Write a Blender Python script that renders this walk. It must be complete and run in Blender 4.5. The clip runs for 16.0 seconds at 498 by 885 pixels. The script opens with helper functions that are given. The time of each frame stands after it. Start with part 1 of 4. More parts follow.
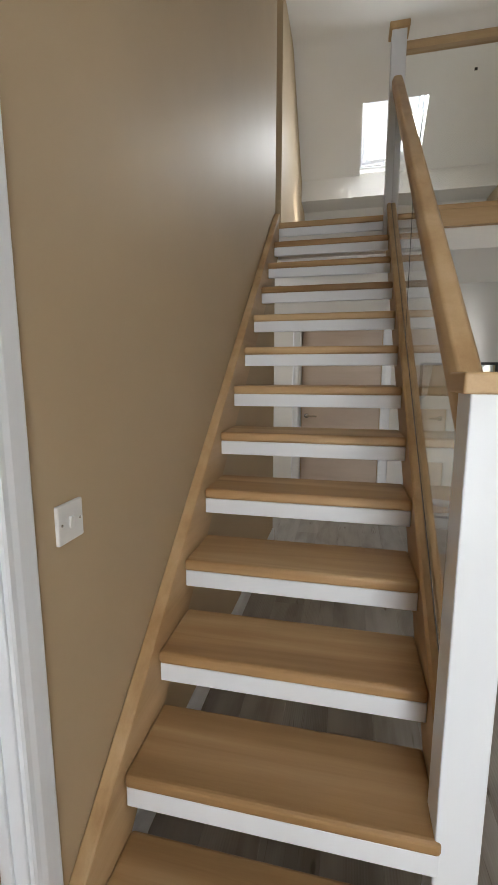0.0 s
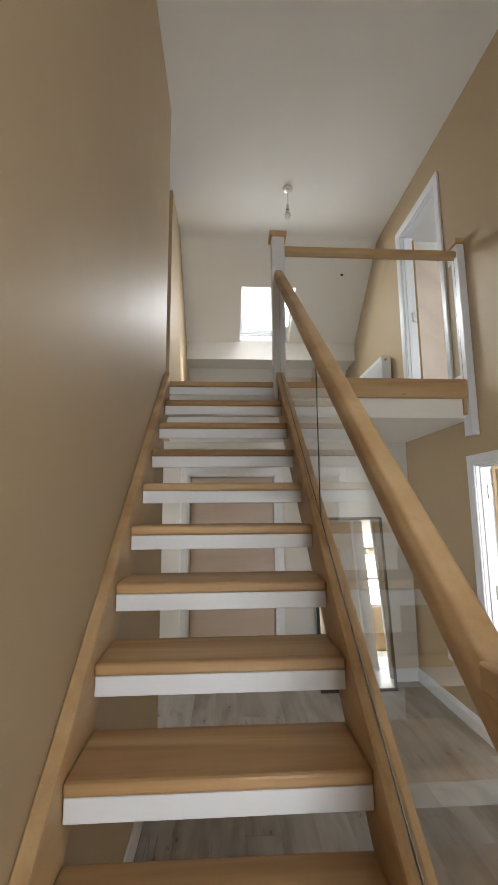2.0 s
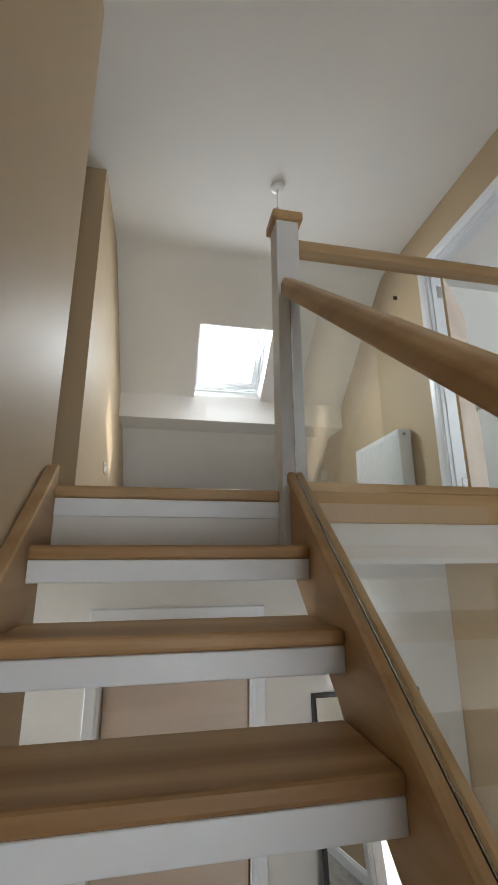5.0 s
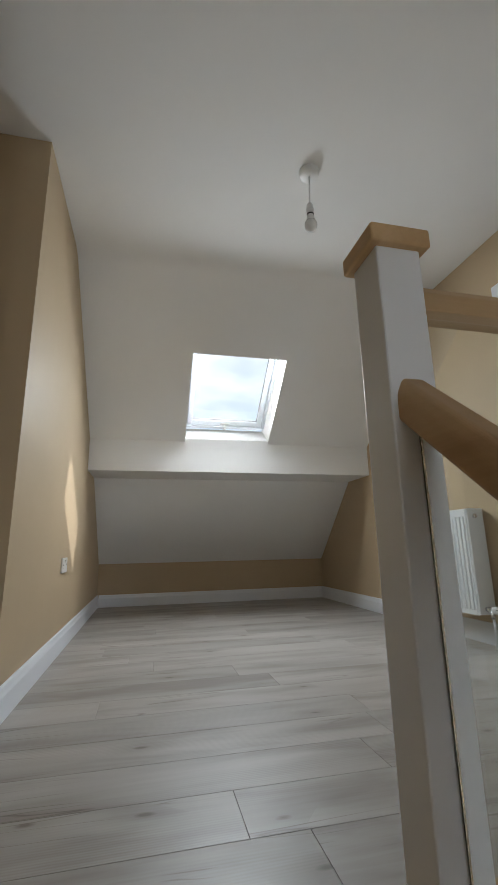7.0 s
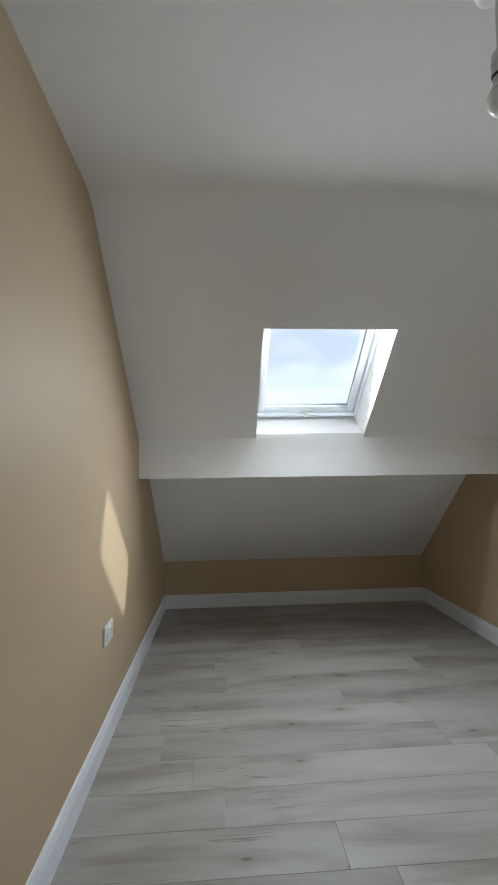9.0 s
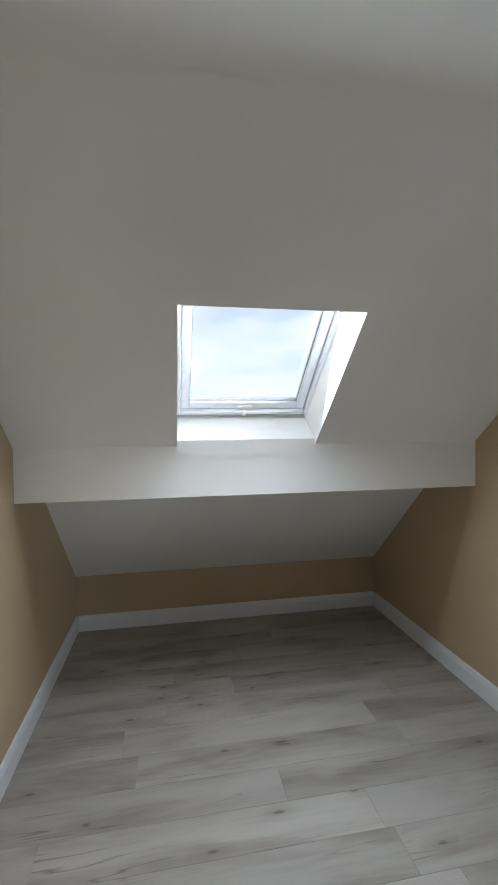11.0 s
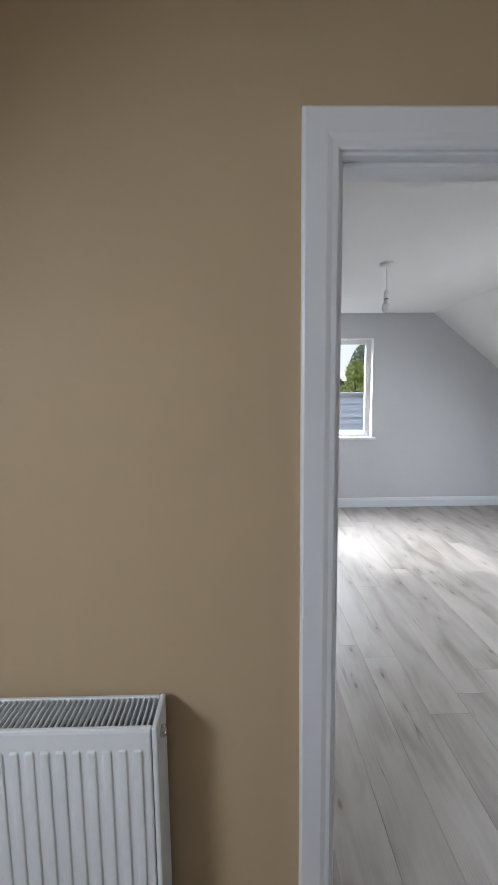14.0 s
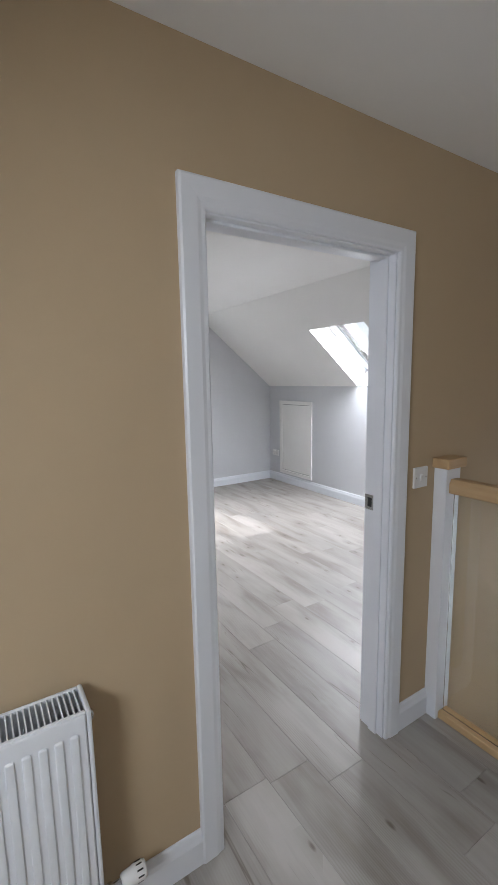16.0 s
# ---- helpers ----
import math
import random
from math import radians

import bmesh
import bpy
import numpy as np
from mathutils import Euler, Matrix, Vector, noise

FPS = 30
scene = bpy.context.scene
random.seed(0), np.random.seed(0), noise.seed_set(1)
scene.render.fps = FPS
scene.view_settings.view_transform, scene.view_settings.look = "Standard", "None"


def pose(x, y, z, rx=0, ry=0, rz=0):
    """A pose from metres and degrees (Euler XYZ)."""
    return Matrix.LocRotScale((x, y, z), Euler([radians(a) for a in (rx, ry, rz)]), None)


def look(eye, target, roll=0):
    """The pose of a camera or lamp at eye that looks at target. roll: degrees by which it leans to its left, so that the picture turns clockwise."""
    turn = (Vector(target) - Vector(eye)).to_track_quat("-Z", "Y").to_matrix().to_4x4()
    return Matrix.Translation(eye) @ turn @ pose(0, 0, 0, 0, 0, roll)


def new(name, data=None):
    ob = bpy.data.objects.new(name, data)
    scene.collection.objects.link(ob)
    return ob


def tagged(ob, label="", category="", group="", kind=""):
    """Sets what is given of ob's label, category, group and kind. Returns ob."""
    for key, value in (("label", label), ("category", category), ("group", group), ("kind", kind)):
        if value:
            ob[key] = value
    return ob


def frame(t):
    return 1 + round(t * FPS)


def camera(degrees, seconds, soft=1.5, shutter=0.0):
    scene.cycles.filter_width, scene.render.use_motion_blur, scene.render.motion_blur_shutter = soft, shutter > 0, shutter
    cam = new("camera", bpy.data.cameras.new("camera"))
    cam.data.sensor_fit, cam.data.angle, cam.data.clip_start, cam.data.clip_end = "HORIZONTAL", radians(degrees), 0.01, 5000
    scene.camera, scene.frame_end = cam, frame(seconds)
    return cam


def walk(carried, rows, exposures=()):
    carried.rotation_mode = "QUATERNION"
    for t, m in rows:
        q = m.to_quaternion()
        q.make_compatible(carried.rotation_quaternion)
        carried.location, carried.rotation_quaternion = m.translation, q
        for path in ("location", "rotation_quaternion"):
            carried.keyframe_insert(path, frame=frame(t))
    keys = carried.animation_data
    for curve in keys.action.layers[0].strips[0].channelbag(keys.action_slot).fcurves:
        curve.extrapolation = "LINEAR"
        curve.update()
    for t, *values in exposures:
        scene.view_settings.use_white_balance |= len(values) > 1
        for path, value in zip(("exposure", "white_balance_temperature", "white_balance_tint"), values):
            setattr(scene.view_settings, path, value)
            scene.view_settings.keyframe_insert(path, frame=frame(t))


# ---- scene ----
cam = camera(59.9, 16.0)
PATH = [
    (0, (0.59, -3.497, 1.457), (0.16, -1.569, 1.144), -0.0),
    (0.5, (0.513, -3.53, 1.565), (0.331, -1.554, 1.32), 0.1),
    (1, (0.489, -3.52, 1.638), (0.433, -1.521, 1.613), -0.0),
    (1.5, (0.488, -3.361, 1.673), (0.531, -1.369, 1.85), -0.3),
    (2, (0.45, -3.106, 1.677), (0.563, -1.131, 1.974), -0.4),
    (2.5, (0.425, -2.792, 1.668), (0.604, -0.834, 2.035), -0.4),
    (3, (0.444, -2.439, 1.739), (0.683, -0.498, 2.16), -0.4),
    (3.5, (0.427, -2.167, 1.897), (0.707, -0.241, 2.357), -0.2),
    (6, (0.394, -1.119, 2.713), (0.818, 0.762, 3.241), -0.8),
    (6.5, (0.39, -0.913, 2.934), (0.832, 0.972, 3.433), -1.0),
    (7, (0.39, -0.713, 3.177), (0.831, 1.181, 3.643), -1.1),
    (7.5, (0.421, -0.512, 3.376), (0.830, 1.405, 3.775), -1.1),
    (8, (0.428, -0.335, 3.544), (0.666, 1.626, 3.86), -0.5),
    (10.5, (0.554, 0.548, 4.056), (0.655, 2.546, 4.044), -0.9),
    (11, (0.636, 0.677, 4.117), (0.994, 2.644, 4.066), -0.7),
    (11.5, (0.617, 0.799, 4.099), (1.42, 2.628, 4.012), -0.3),
    (12, (0.656, 0.945, 4.075), (1.927, 2.483, 3.941), -0.1),
    (12.5, (0.829, 1.117, 4.088), (2.392, 2.353, 3.92), -0.2),
    (13, (1.049, 1.241, 4.085), (2.849, 2.089, 3.882), -0.3),
    (13.5, (1.243, 1.308, 4.102), (3.196, 1.661, 3.854), -0.4),
    (14, (1.389, 1.330, 4.079), (3.374, 1.298, 3.837), -0.6),
    (14.5, (1.448, 1.379, 4.095), (3.392, 0.99, 3.828), -0.6),
    (15, (1.439, 1.481, 4.107), (3.313, 0.84, 3.83), -0.6),
    (15.5, (1.361, 1.604, 4.13), (3.139, 0.733, 3.844), -0.6),
    (16, (1.26, 1.685, 4.123), (2.931, 0.623, 3.835), -1.0),
]
EXPOSURES = [(0.0, 0.38, 6650, 10), (2.0, 0.45, 6800, 11), (2.5, 0.52, 6700, 11), (3.5, 0.52, 6500, 10), (6.0, 0.35, 6400, 9), (6.5, 0.25, 6350, 9), (8.0, -0.02, 6150, 7), (11.0, -0.1, 6050, 8), (12.0, 0.05, 6150, 10),
             (12.5, 0.45, 6300, 12), (13.0, 0.45, 6150, 11), (13.5, -0.05, 6050, 11), (14.0, -0.28, 6200, 12), (15.0, -0.32, 6400, 12), (15.5, -0.25, 6350, 12), (16.0, -0.08, 6300, 13)]
walk(cam, [(t, look(eye, target, roll)) for t, eye, target, roll in PATH], EXPOSURES)

# ---- light ----
SUN_FROM = Vector((1.0, 0.36, 0.935)).normalized()
world = bpy.data.worlds.new("world")
scene.world = world
world.use_nodes = True
wn, wl = world.node_tree.nodes, world.node_tree.links
background = wn["Background"]
sky = wn.new("ShaderNodeTexSky")
sky.sky_type, sky.sun_disc = "NISHITA", False
sky.sun_elevation = math.asin(SUN_FROM.z)
sky.sun_rotation = math.atan2(SUN_FROM.x, SUN_FROM.y)
sky_coord = wn.new("ShaderNodeTexCoord")
cloud_map = wn.new("ShaderNodeMapping")
cloud_map.inputs["Scale"].default_value = (1.6, 1.6, 4.2)
cloud_noise = wn.new("ShaderNodeTexNoise")
cloud_noise.inputs["Scale"].default_value, cloud_noise.inputs["Detail"].default_value = 2.2, 6
cloud_ramp = wn.new("ShaderNodeValToRGB")
cloud_ramp.color_ramp.elements[0].position, cloud_ramp.color_ramp.elements[1].position = 0.38, 0.62
cloud_ramp.color_ramp.elements[0].color = (0.45, 0.45, 0.45, 1)
cloud_mix = wn.new("ShaderNodeMixRGB")
cloud_mix.inputs[2].default_value = (8.0, 8.25, 8.4, 1)
wl.new(sky_coord.outputs["Generated"], cloud_map.inputs["Vector"])
wl.new(cloud_map.outputs["Vector"], cloud_noise.inputs["Vector"])
wl.new(cloud_noise.outputs["Fac"], cloud_ramp.inputs["Fac"])
wl.new(cloud_ramp.outputs["Color"], cloud_mix.inputs["Fac"])
wl.new(sky.outputs["Color"], cloud_mix.inputs[1])
wl.new(cloud_mix.outputs["Color"], background.inputs["Color"])
background.inputs["Strength"].default_value = 0.15
sun = new("sun", bpy.data.lights.new("sun", "SUN"))
sun.data.energy, sun.data.angle, sun.data.color = 3.2, radians(1.0), (1.0, 0.985, 0.96)
sun.matrix_world = look(SUN_FROM * 40, (0, 0, 0))


def window_light(name, eye, target, width, height, watts, colour=(0.93, 0.97, 1.0), roll=0):
    """Skylight that falls in through a window's opening."""
    lamp = new(name, bpy.data.lights.new(name, "AREA"))
    lamp.data.shape, lamp.data.size, lamp.data.size_y = "RECTANGLE", width, height
    lamp.data.energy, lamp.data.color = watts, colour
    lamp.matrix_world = look(eye, target, roll)
    return lamp


# ---- materials ----
def nodes_of(name, rough=0.5, metal=0.0):
    m = bpy.data.materials.new(name)
    m.use_nodes = True
    n, l = m.node_tree.nodes, m.node_tree.links
    b = n["Principled BSDF"]
    b.inputs["Roughness"].default_value, b.inputs["Metallic"].default_value = rough, metal
    return m, n, l, b


def ramp_of(n, stops):
    r = n.new("ShaderNodeValToRGB")
    r.color_ramp.elements[0].position, r.color_ramp.elements[0].color = stops[0][0], (*stops[0][1], 1)
    r.color_ramp.elements[1].position, r.color_ramp.elements[1].color = stops[-1][0], (*stops[-1][1], 1)
    for at, c in stops[1:-1]:
        r.color_ramp.elements.new(at).color = (*c, 1)
    return r


def noise_of(n, l, vector, scale, detail=4, rough=0.55, distort=0.0):
    t = n.new("ShaderNodeTexNoise")
    t.inputs["Scale"].default_value, t.inputs["Detail"].default_value = scale, detail
    t.inputs["Roughness"].default_value, t.inputs["Distortion"].default_value = rough, distort
    l.new(vector, t.inputs["Vector"])
    return t.outputs["Fac"]


def paint(name, colour, rough, spread=0.05, bump=0.12, grain=220.0, spec=0.5):
    """Rolled or brushed paint: faint patches, fine stipple."""
    m, n, l, b = nodes_of(name, rough)
    co = n.new("ShaderNodeTexCoord").outputs["Object"]
    patches = noise_of(n, l, co, 1.7, 5)
    dark = tuple(c * (1 - spread) for c in colour)
    light = tuple(min(c * (1 + spread), 0.95) for c in colour)
    r = ramp_of(n, [(0.3, dark), (0.7, light)])
    l.new(patches, r.inputs["Fac"])
    l.new(r.outputs["Color"], b.inputs["Base Color"])
    stipple = noise_of(n, l, co, grain, 3)
    bp = n.new("ShaderNodeBump")
    bp.inputs["Strength"].default_value, bp.inputs["Distance"].default_value = bump, 0.002
    l.new(stipple, bp.inputs["Height"])
    l.new(bp.outputs["Normal"], b.inputs["Normal"])
    mr = n.new("ShaderNodeMapRange")
    mr.inputs["To Min"].default_value, mr.inputs["To Max"].default_value = rough - 0.05, rough + 0.06
    l.new(noise_of(n, l, co, 6.0, 3), mr.inputs["Value"])
    l.new(mr.outputs["Result"], b.inputs["Roughness"])
    b.inputs["Specular IOR Level"].default_value = spec
    return m


def wood(name, tones, along, rough=0.4, fine=1.0, knots=0.5, vary=0.25, spec=0.5, knot_size=0.14, pored=0.35, grained=0.5, band=9.0, run=0.9, rare=0.6):
    """Boards with grain along one axis, broad tone bands, fine pores and a few knots; each object differs."""
    m, n, l, b = nodes_of(name, rough)
    b.inputs["Specular IOR Level"].default_value = spec
    co = n.new("ShaderNodeTexCoord").outputs["Object"]
    info = n.new("ShaderNodeObjectInfo")
    jump = n.new("ShaderNodeVectorMath")
    jump.operation = "SCALE"
    jump.inputs[0].default_value = (37.0, 23.0, 51.0)
    l.new(info.outputs["Random"], jump.inputs["Scale"])
    add = n.new("ShaderNodeVectorMath")
    l.new(co, add.inputs[0])
    l.new(jump.outputs["Vector"], add.inputs[1])

    def stretched(across, length):
        mp = n.new("ShaderNodeMapping")
        s = [across] * 3
        s["xyz".index(along)] = length
        mp.inputs["Scale"].default_value = s
        l.new(add.outputs["Vector"], mp.inputs["Vector"])
        return mp.outputs["Vector"]

    broad = noise_of(n, l, stretched(band * fine, run), 1.0, 3, 0.5, 0.6)
    grain = noise_of(n, l, stretched(60.0 * fine, 2.2), 1.0, 6, 0.62, 0.9)
    pores = noise_of(n, l, stretched(320.0 * fine, 9.0), 1.0, 3, 0.6)
    mix = n.new("ShaderNodeMath")
    mix.operation = "MULTIPLY_ADD"
    mix.inputs[1].default_value = grained
    l.new(grain, mix.inputs[0])
    half = n.new("ShaderNodeMath")
    half.operation = "MULTIPLY"
    half.inputs[1].default_value = 1 - grained
    l.new(broad, half.inputs[0])
    l.new(half.outputs[0], mix.inputs[2])
    r = ramp_of(n, [(0.33, tones[0]), (0.5, tones[1]), (0.66, tones[2])])
    l.new(mix.outputs[0], r.inputs["Fac"])
    vor = n.new("ShaderNodeTexVoronoi")
    vor.inputs["Scale"].default_value = 1.0
    l.new(stretched(7.0, 2.6), vor.inputs["Vector"])
    kr = ramp_of(n, [(0.03, (1, 1, 1)), (knot_size, (0, 0, 0))])
    l.new(vor.outputs["Distance"], kr.inputs["Fac"])
    sel = n.new("ShaderNodeSeparateColor")
    l.new(vor.outputs["Color"], sel.inputs["Color"])
    few = n.new("ShaderNodeMath")
    few.operation = "GREATER_THAN"
    few.inputs[1].default_value = rare
    l.new(sel.outputs[0], few.inputs[0])
    amount = n.new("ShaderNodeMath")
    amount.operation = "MULTIPLY"
    l.new(kr.outputs["Color"], amount.inputs[0])
    l.new(few.outputs[0], amount.inputs[1])
    soft = n.new("ShaderNodeMath")
    soft.operation = "MULTIPLY"
    soft.inputs[1].default_value = knots
    l.new(amount.outputs[0], soft.inputs[0])
    knot = n.new("ShaderNodeMixRGB")
    knot.inputs[2].default_value = (*[c * 0.45 for c in tones[0]], 1)
    l.new(soft.outputs[0], knot.inputs["Fac"])
    l.new(r.outputs["Color"], knot.inputs[1])
    tone = n.new("ShaderNodeMapRange")
    tone.inputs["To Min"].default_value, tone.inputs["To Max"].default_value = 1 - vary, 1 + vary * 0.6
    l.new(info.outputs["Random"], tone.inputs["Value"])
    shade = n.new("ShaderNodeVectorMath")
    shade.operation = "SCALE"
    l.new(knot.outputs["Color"], shade.inputs[0])
    l.new(tone.outputs["Result"], shade.inputs["Scale"])
    pore = n.new("ShaderNodeMixRGB")
    pore.blend_type = "MULTIPLY"
    pore.inputs["Fac"].default_value = pored
    pr = ramp_of(n, [(0.35, (0.62, 0.58, 0.54)), (0.55, (1, 1, 1))])
    l.new(pores, pr.inputs["Fac"])
    l.new(shade.outputs["Vector"], pore.inputs[1])
    l.new(pr.outputs["Color"], pore.inputs[2])
    l.new(pore.outputs["Color"], b.inputs["Base Color"])
    bp = n.new("ShaderNodeBump")
    bp.inputs["Strength"].default_value, bp.inputs["Distance"].default_value = 0.12, 0.001
    l.new(grain, bp.inputs["Height"])
    l.new(bp.outputs["Normal"], b.inputs["Normal"])
    mr = n.new("ShaderNodeMapRange")
    mr.inputs["To Min"].default_value, mr.inputs["To Max"].default_value = rough - 0.08, rough + 0.12
    l.new(grain, mr.inputs["Value"])
    l.new(mr.outputs["Result"], b.inputs["Roughness"])
    return m


def laminate(name, along):
    """Limed oak laminate: pale mottled boards with arched grain, thin cracks and scattered knots; each board differs."""
    m, n, l, b = nodes_of(name, 0.42)
    b.inputs["Specular IOR Level"].default_value = 0.45
    k = "xyz".index(along)
    info = n.new("ShaderNodeObjectInfo")
    jump = n.new("ShaderNodeVectorMath")
    jump.operation = "SCALE"
    jump.inputs[0].default_value = (41.0, 29.0, 53.0)
    l.new(info.outputs["Random"], jump.inputs["Scale"])
    add = n.new("ShaderNodeVectorMath")
    l.new(n.new("ShaderNodeTexCoord").outputs["Object"], add.inputs[0])
    l.new(jump.outputs["Vector"], add.inputs[1])

    def stretched(across, length):
        mp = n.new("ShaderNodeMapping")
        sc = [across] * 3
        sc[k] = length
        mp.inputs["Scale"].default_value = sc
        l.new(add.outputs["Vector"], mp.inputs["Vector"])
        return mp.outputs["Vector"]

    def maths(kind, a, c):
        q = n.new("ShaderNodeMath")
        q.operation = kind
        for i, v in enumerate((a, c)):
            if isinstance(v, (int, float)):
                q.inputs[i].default_value = v
            else:
                l.new(v, q.inputs[i])
        return q.outputs[0]

    def darken(colour, amount, tint):
        mx = n.new("ShaderNodeMixRGB")
        mx.blend_type = "MULTIPLY"
        mx.inputs[2].default_value = (*tint, 1)
        l.new(amount, mx.inputs["Fac"])
        l.new(colour, mx.inputs[1])
        return mx.outputs["Color"]

    def grey(stops, value):
        r = ramp_of(n, [(at, (c, c, c)) for at, c in stops])
        l.new(value, r.inputs["Fac"])
        return r.outputs["Color"]

    clouds = noise_of(n, l, stretched(7.0, 1.6), 1.0, 3, 0.5, 0.5)
    streaks = noise_of(n, l, stretched(45.0, 3.2), 1.0, 4, 0.6, 0.6)
    mix = maths("ADD", maths("MULTIPLY", clouds, 0.8), maths("MULTIPLY", streaks, 0.2))
    base = ramp_of(n, [(0.34, (0.27, 0.242, 0.212)), (0.5, (0.375, 0.35, 0.322)), (0.64, (0.43, 0.407, 0.38))])
    l.new(mix, base.inputs["Fac"])
    wave = n.new("ShaderNodeTexWave")
    wave.bands_direction = "Y" if along == "x" else "X"
    wave.inputs["Scale"].default_value = 36.0
    wave.inputs["Distortion"].default_value = 34.0
    wave.inputs["Detail"].default_value = 2.0
    wave.inputs["Detail Scale"].default_value = 0.09
    l.new(stretched(1.0, 0.13), wave.inputs["Vector"])
    where = grey([(0.48, 0.0), (0.62, 1.0)], noise_of(n, l, stretched(5.0, 1.1), 1.0, 2))
    arches = maths("MULTIPLY", maths("MULTIPLY", grey([(0.35, 0.0), (0.8, 1.0)], wave.outputs["Color"]), where), 0.30)
    colour = darken(base.outputs["Color"], arches, (0.70, 0.67, 0.63))
    lines = grey([(0.488, 0.0), (0.5, 1.0), (0.512, 0.0)], noise_of(n, l, stretched(15.0, 0.9), 1.0, 2, 0.5, 0.3))
    some = grey([(0.55, 0.0), (0.62, 1.0)], noise_of(n, l, stretched(4.0, 2.4), 1.0, 2))
    colour = darken(colour, maths("MULTIPLY", maths("MULTIPLY", lines, some), 0.8), (0.45, 0.40, 0.35))
    vor = n.new("ShaderNodeTexVoronoi")
    vor.voronoi_dimensions = "2D"
    vor.inputs["Scale"].default_value = 1.0
    l.new(stretched(7.5, 3.0), vor.inputs["Vector"])
    sel = n.new("ShaderNodeSeparateColor")
    l.new(vor.outputs["Color"], sel.inputs["Color"])
    few = maths("GREATER_THAN", sel.outputs[0], 0.74)
    wobble = maths("ADD", vor.outputs["Distance"], maths("MULTIPLY", maths("SUBTRACT", streaks, 0.5), 0.12))
    halo = maths("MULTIPLY", maths("MULTIPLY", grey([(0.03, 1.0), (0.34, 0.0)], wobble), few), 0.5)
    colour = darken(colour, halo, (0.62, 0.58, 0.53))
    core = maths("MULTIPLY", maths("MULTIPLY", grey([(0.025, 1.0), (0.075, 0.0)], wobble), few), 0.7)
    colour = darken(colour, core, (0.38, 0.32, 0.27))
    tone = n.new("ShaderNodeMapRange")
    tone.inputs["To Min"].default_value, tone.inputs["To Max"].default_value = 0.90, 1.06
    l.new(info.outputs["Random"], tone.inputs["Value"])
    shade = n.new("ShaderNodeVectorMath")
    shade.operation = "SCALE"
    l.new(colour, shade.inputs[0])
    l.new(tone.outputs["Result"], shade.inputs["Scale"])
    l.new(shade.outputs["Vector"], b.inputs["Base Color"])
    gloss = n.new("ShaderNodeMapRange")
    gloss.inputs["To Min"].default_value, gloss.inputs["To Max"].default_value = 0.34, 0.52
    l.new(streaks, gloss.inputs["Value"])
    l.new(gloss.outputs["Result"], b.inputs["Roughness"])
    bp = n.new("ShaderNodeBump")
    bp.inputs["Strength"].default_value, bp.inputs["Distance"].default_value = 0.12, 0.0006
    l.new(maths("ADD", streaks, maths("MULTIPLY", arches, -0.8)), bp.inputs["Height"])
    l.new(bp.outputs["Normal"], b.inputs["Normal"])
    return m


def plain(name, colour, rough=0.5, metal=0.0):
    m, n, l, b = nodes_of(name, rough, metal)
    co = n.new("ShaderNodeTexCoord").outputs["Object"]
    r = ramp_of(n, [(0.3, tuple(c * 0.985 for c in colour)), (0.7, tuple(min(1, c * 1.015) for c in colour))])
    l.new(noise_of(n, l, co, 30.0, 3), r.inputs["Fac"])
    l.new(r.outputs["Color"], b.inputs["Base Color"])
    return m


def glass(name, colour=(0.97, 0.99, 0.98)):
    m, n, l, b = nodes_of(name, 0.0)
    b.inputs["Base Color"].default_value = (*colour, 1)
    b.inputs["Transmission Weight"].default_value = 1.0
    b.inputs["IOR"].default_value = 1.48
    return m


TAN = paint("tan_satin_wall_paint", (0.50, 0.387, 0.253), 0.54, 0.03, 0.10, 220.0, 0.18)
WHITE_WALL = paint("white_wall_paint", (0.72, 0.71, 0.69), 0.6, 0.02)
CEILING = paint("white_ceiling_paint", (0.84, 0.835, 0.82), 0.75, 0.015, 0.12)
GREY = paint("pale_grey_wall_paint", (0.62, 0.63, 0.655), 0.5, 0.03)
GLOSS = paint("white_satin_woodwork", (0.775, 0.80, 0.845), 0.36, 0.004, 0.005, 60.0)
OAK = ((0.43, 0.265, 0.125), (0.54, 0.36, 0.188), (0.61, 0.43, 0.245))
OAK_X = wood("oak_along_x", OAK, "x", 0.42, 0.6, 0.4, 0.10, 0.4, 0.06, 0.08, 0.2, 12.0, 0.5)
OAK_TREAD = wood("oak_tread_staves", ((0.30, 0.165, 0.066), (0.46, 0.285, 0.135), (0.63, 0.435, 0.235)), "x", 0.42, 0.6, 0.6, 0.14, 0.4, 0.045, 0.08, 0.12, 13.0, 0.4)
OAK_Y = wood("oak_along_y", OAK, "y", 0.42, 0.6, 0.4, 0.10, 0.4, 0.06, 0.08, 0.2, 12.0, 0.5)
OAK_Z = wood("oak_along_z", OAK, "z", 0.42, 0.6, 0.4, 0.10, 0.4, 0.06, 0.08, 0.2, 12.0, 0.5)
FLOOR_X = laminate("grey_oak_laminate_along_x", "x")
FLOOR_Y = laminate("grey_oak_laminate_along_y", "y")
PALE_OAK = wood("pale_oak_veneer", ((0.54, 0.435, 0.365), (0.60, 0.495, 0.42), (0.65, 0.545, 0.47)), "x", 0.45, 0.5, 0.0, 0.03, 0.4, 0.06, 0.05, 0.15)
PLASTIC = plain("white_plastic", (0.80, 0.80, 0.79), 0.3)
ENAMEL = plain("white_radiator_enamel", (0.77, 0.80, 0.835), 0.42)
DARK = plain("dark_gap", (0.03, 0.03, 0.03), 0.6)
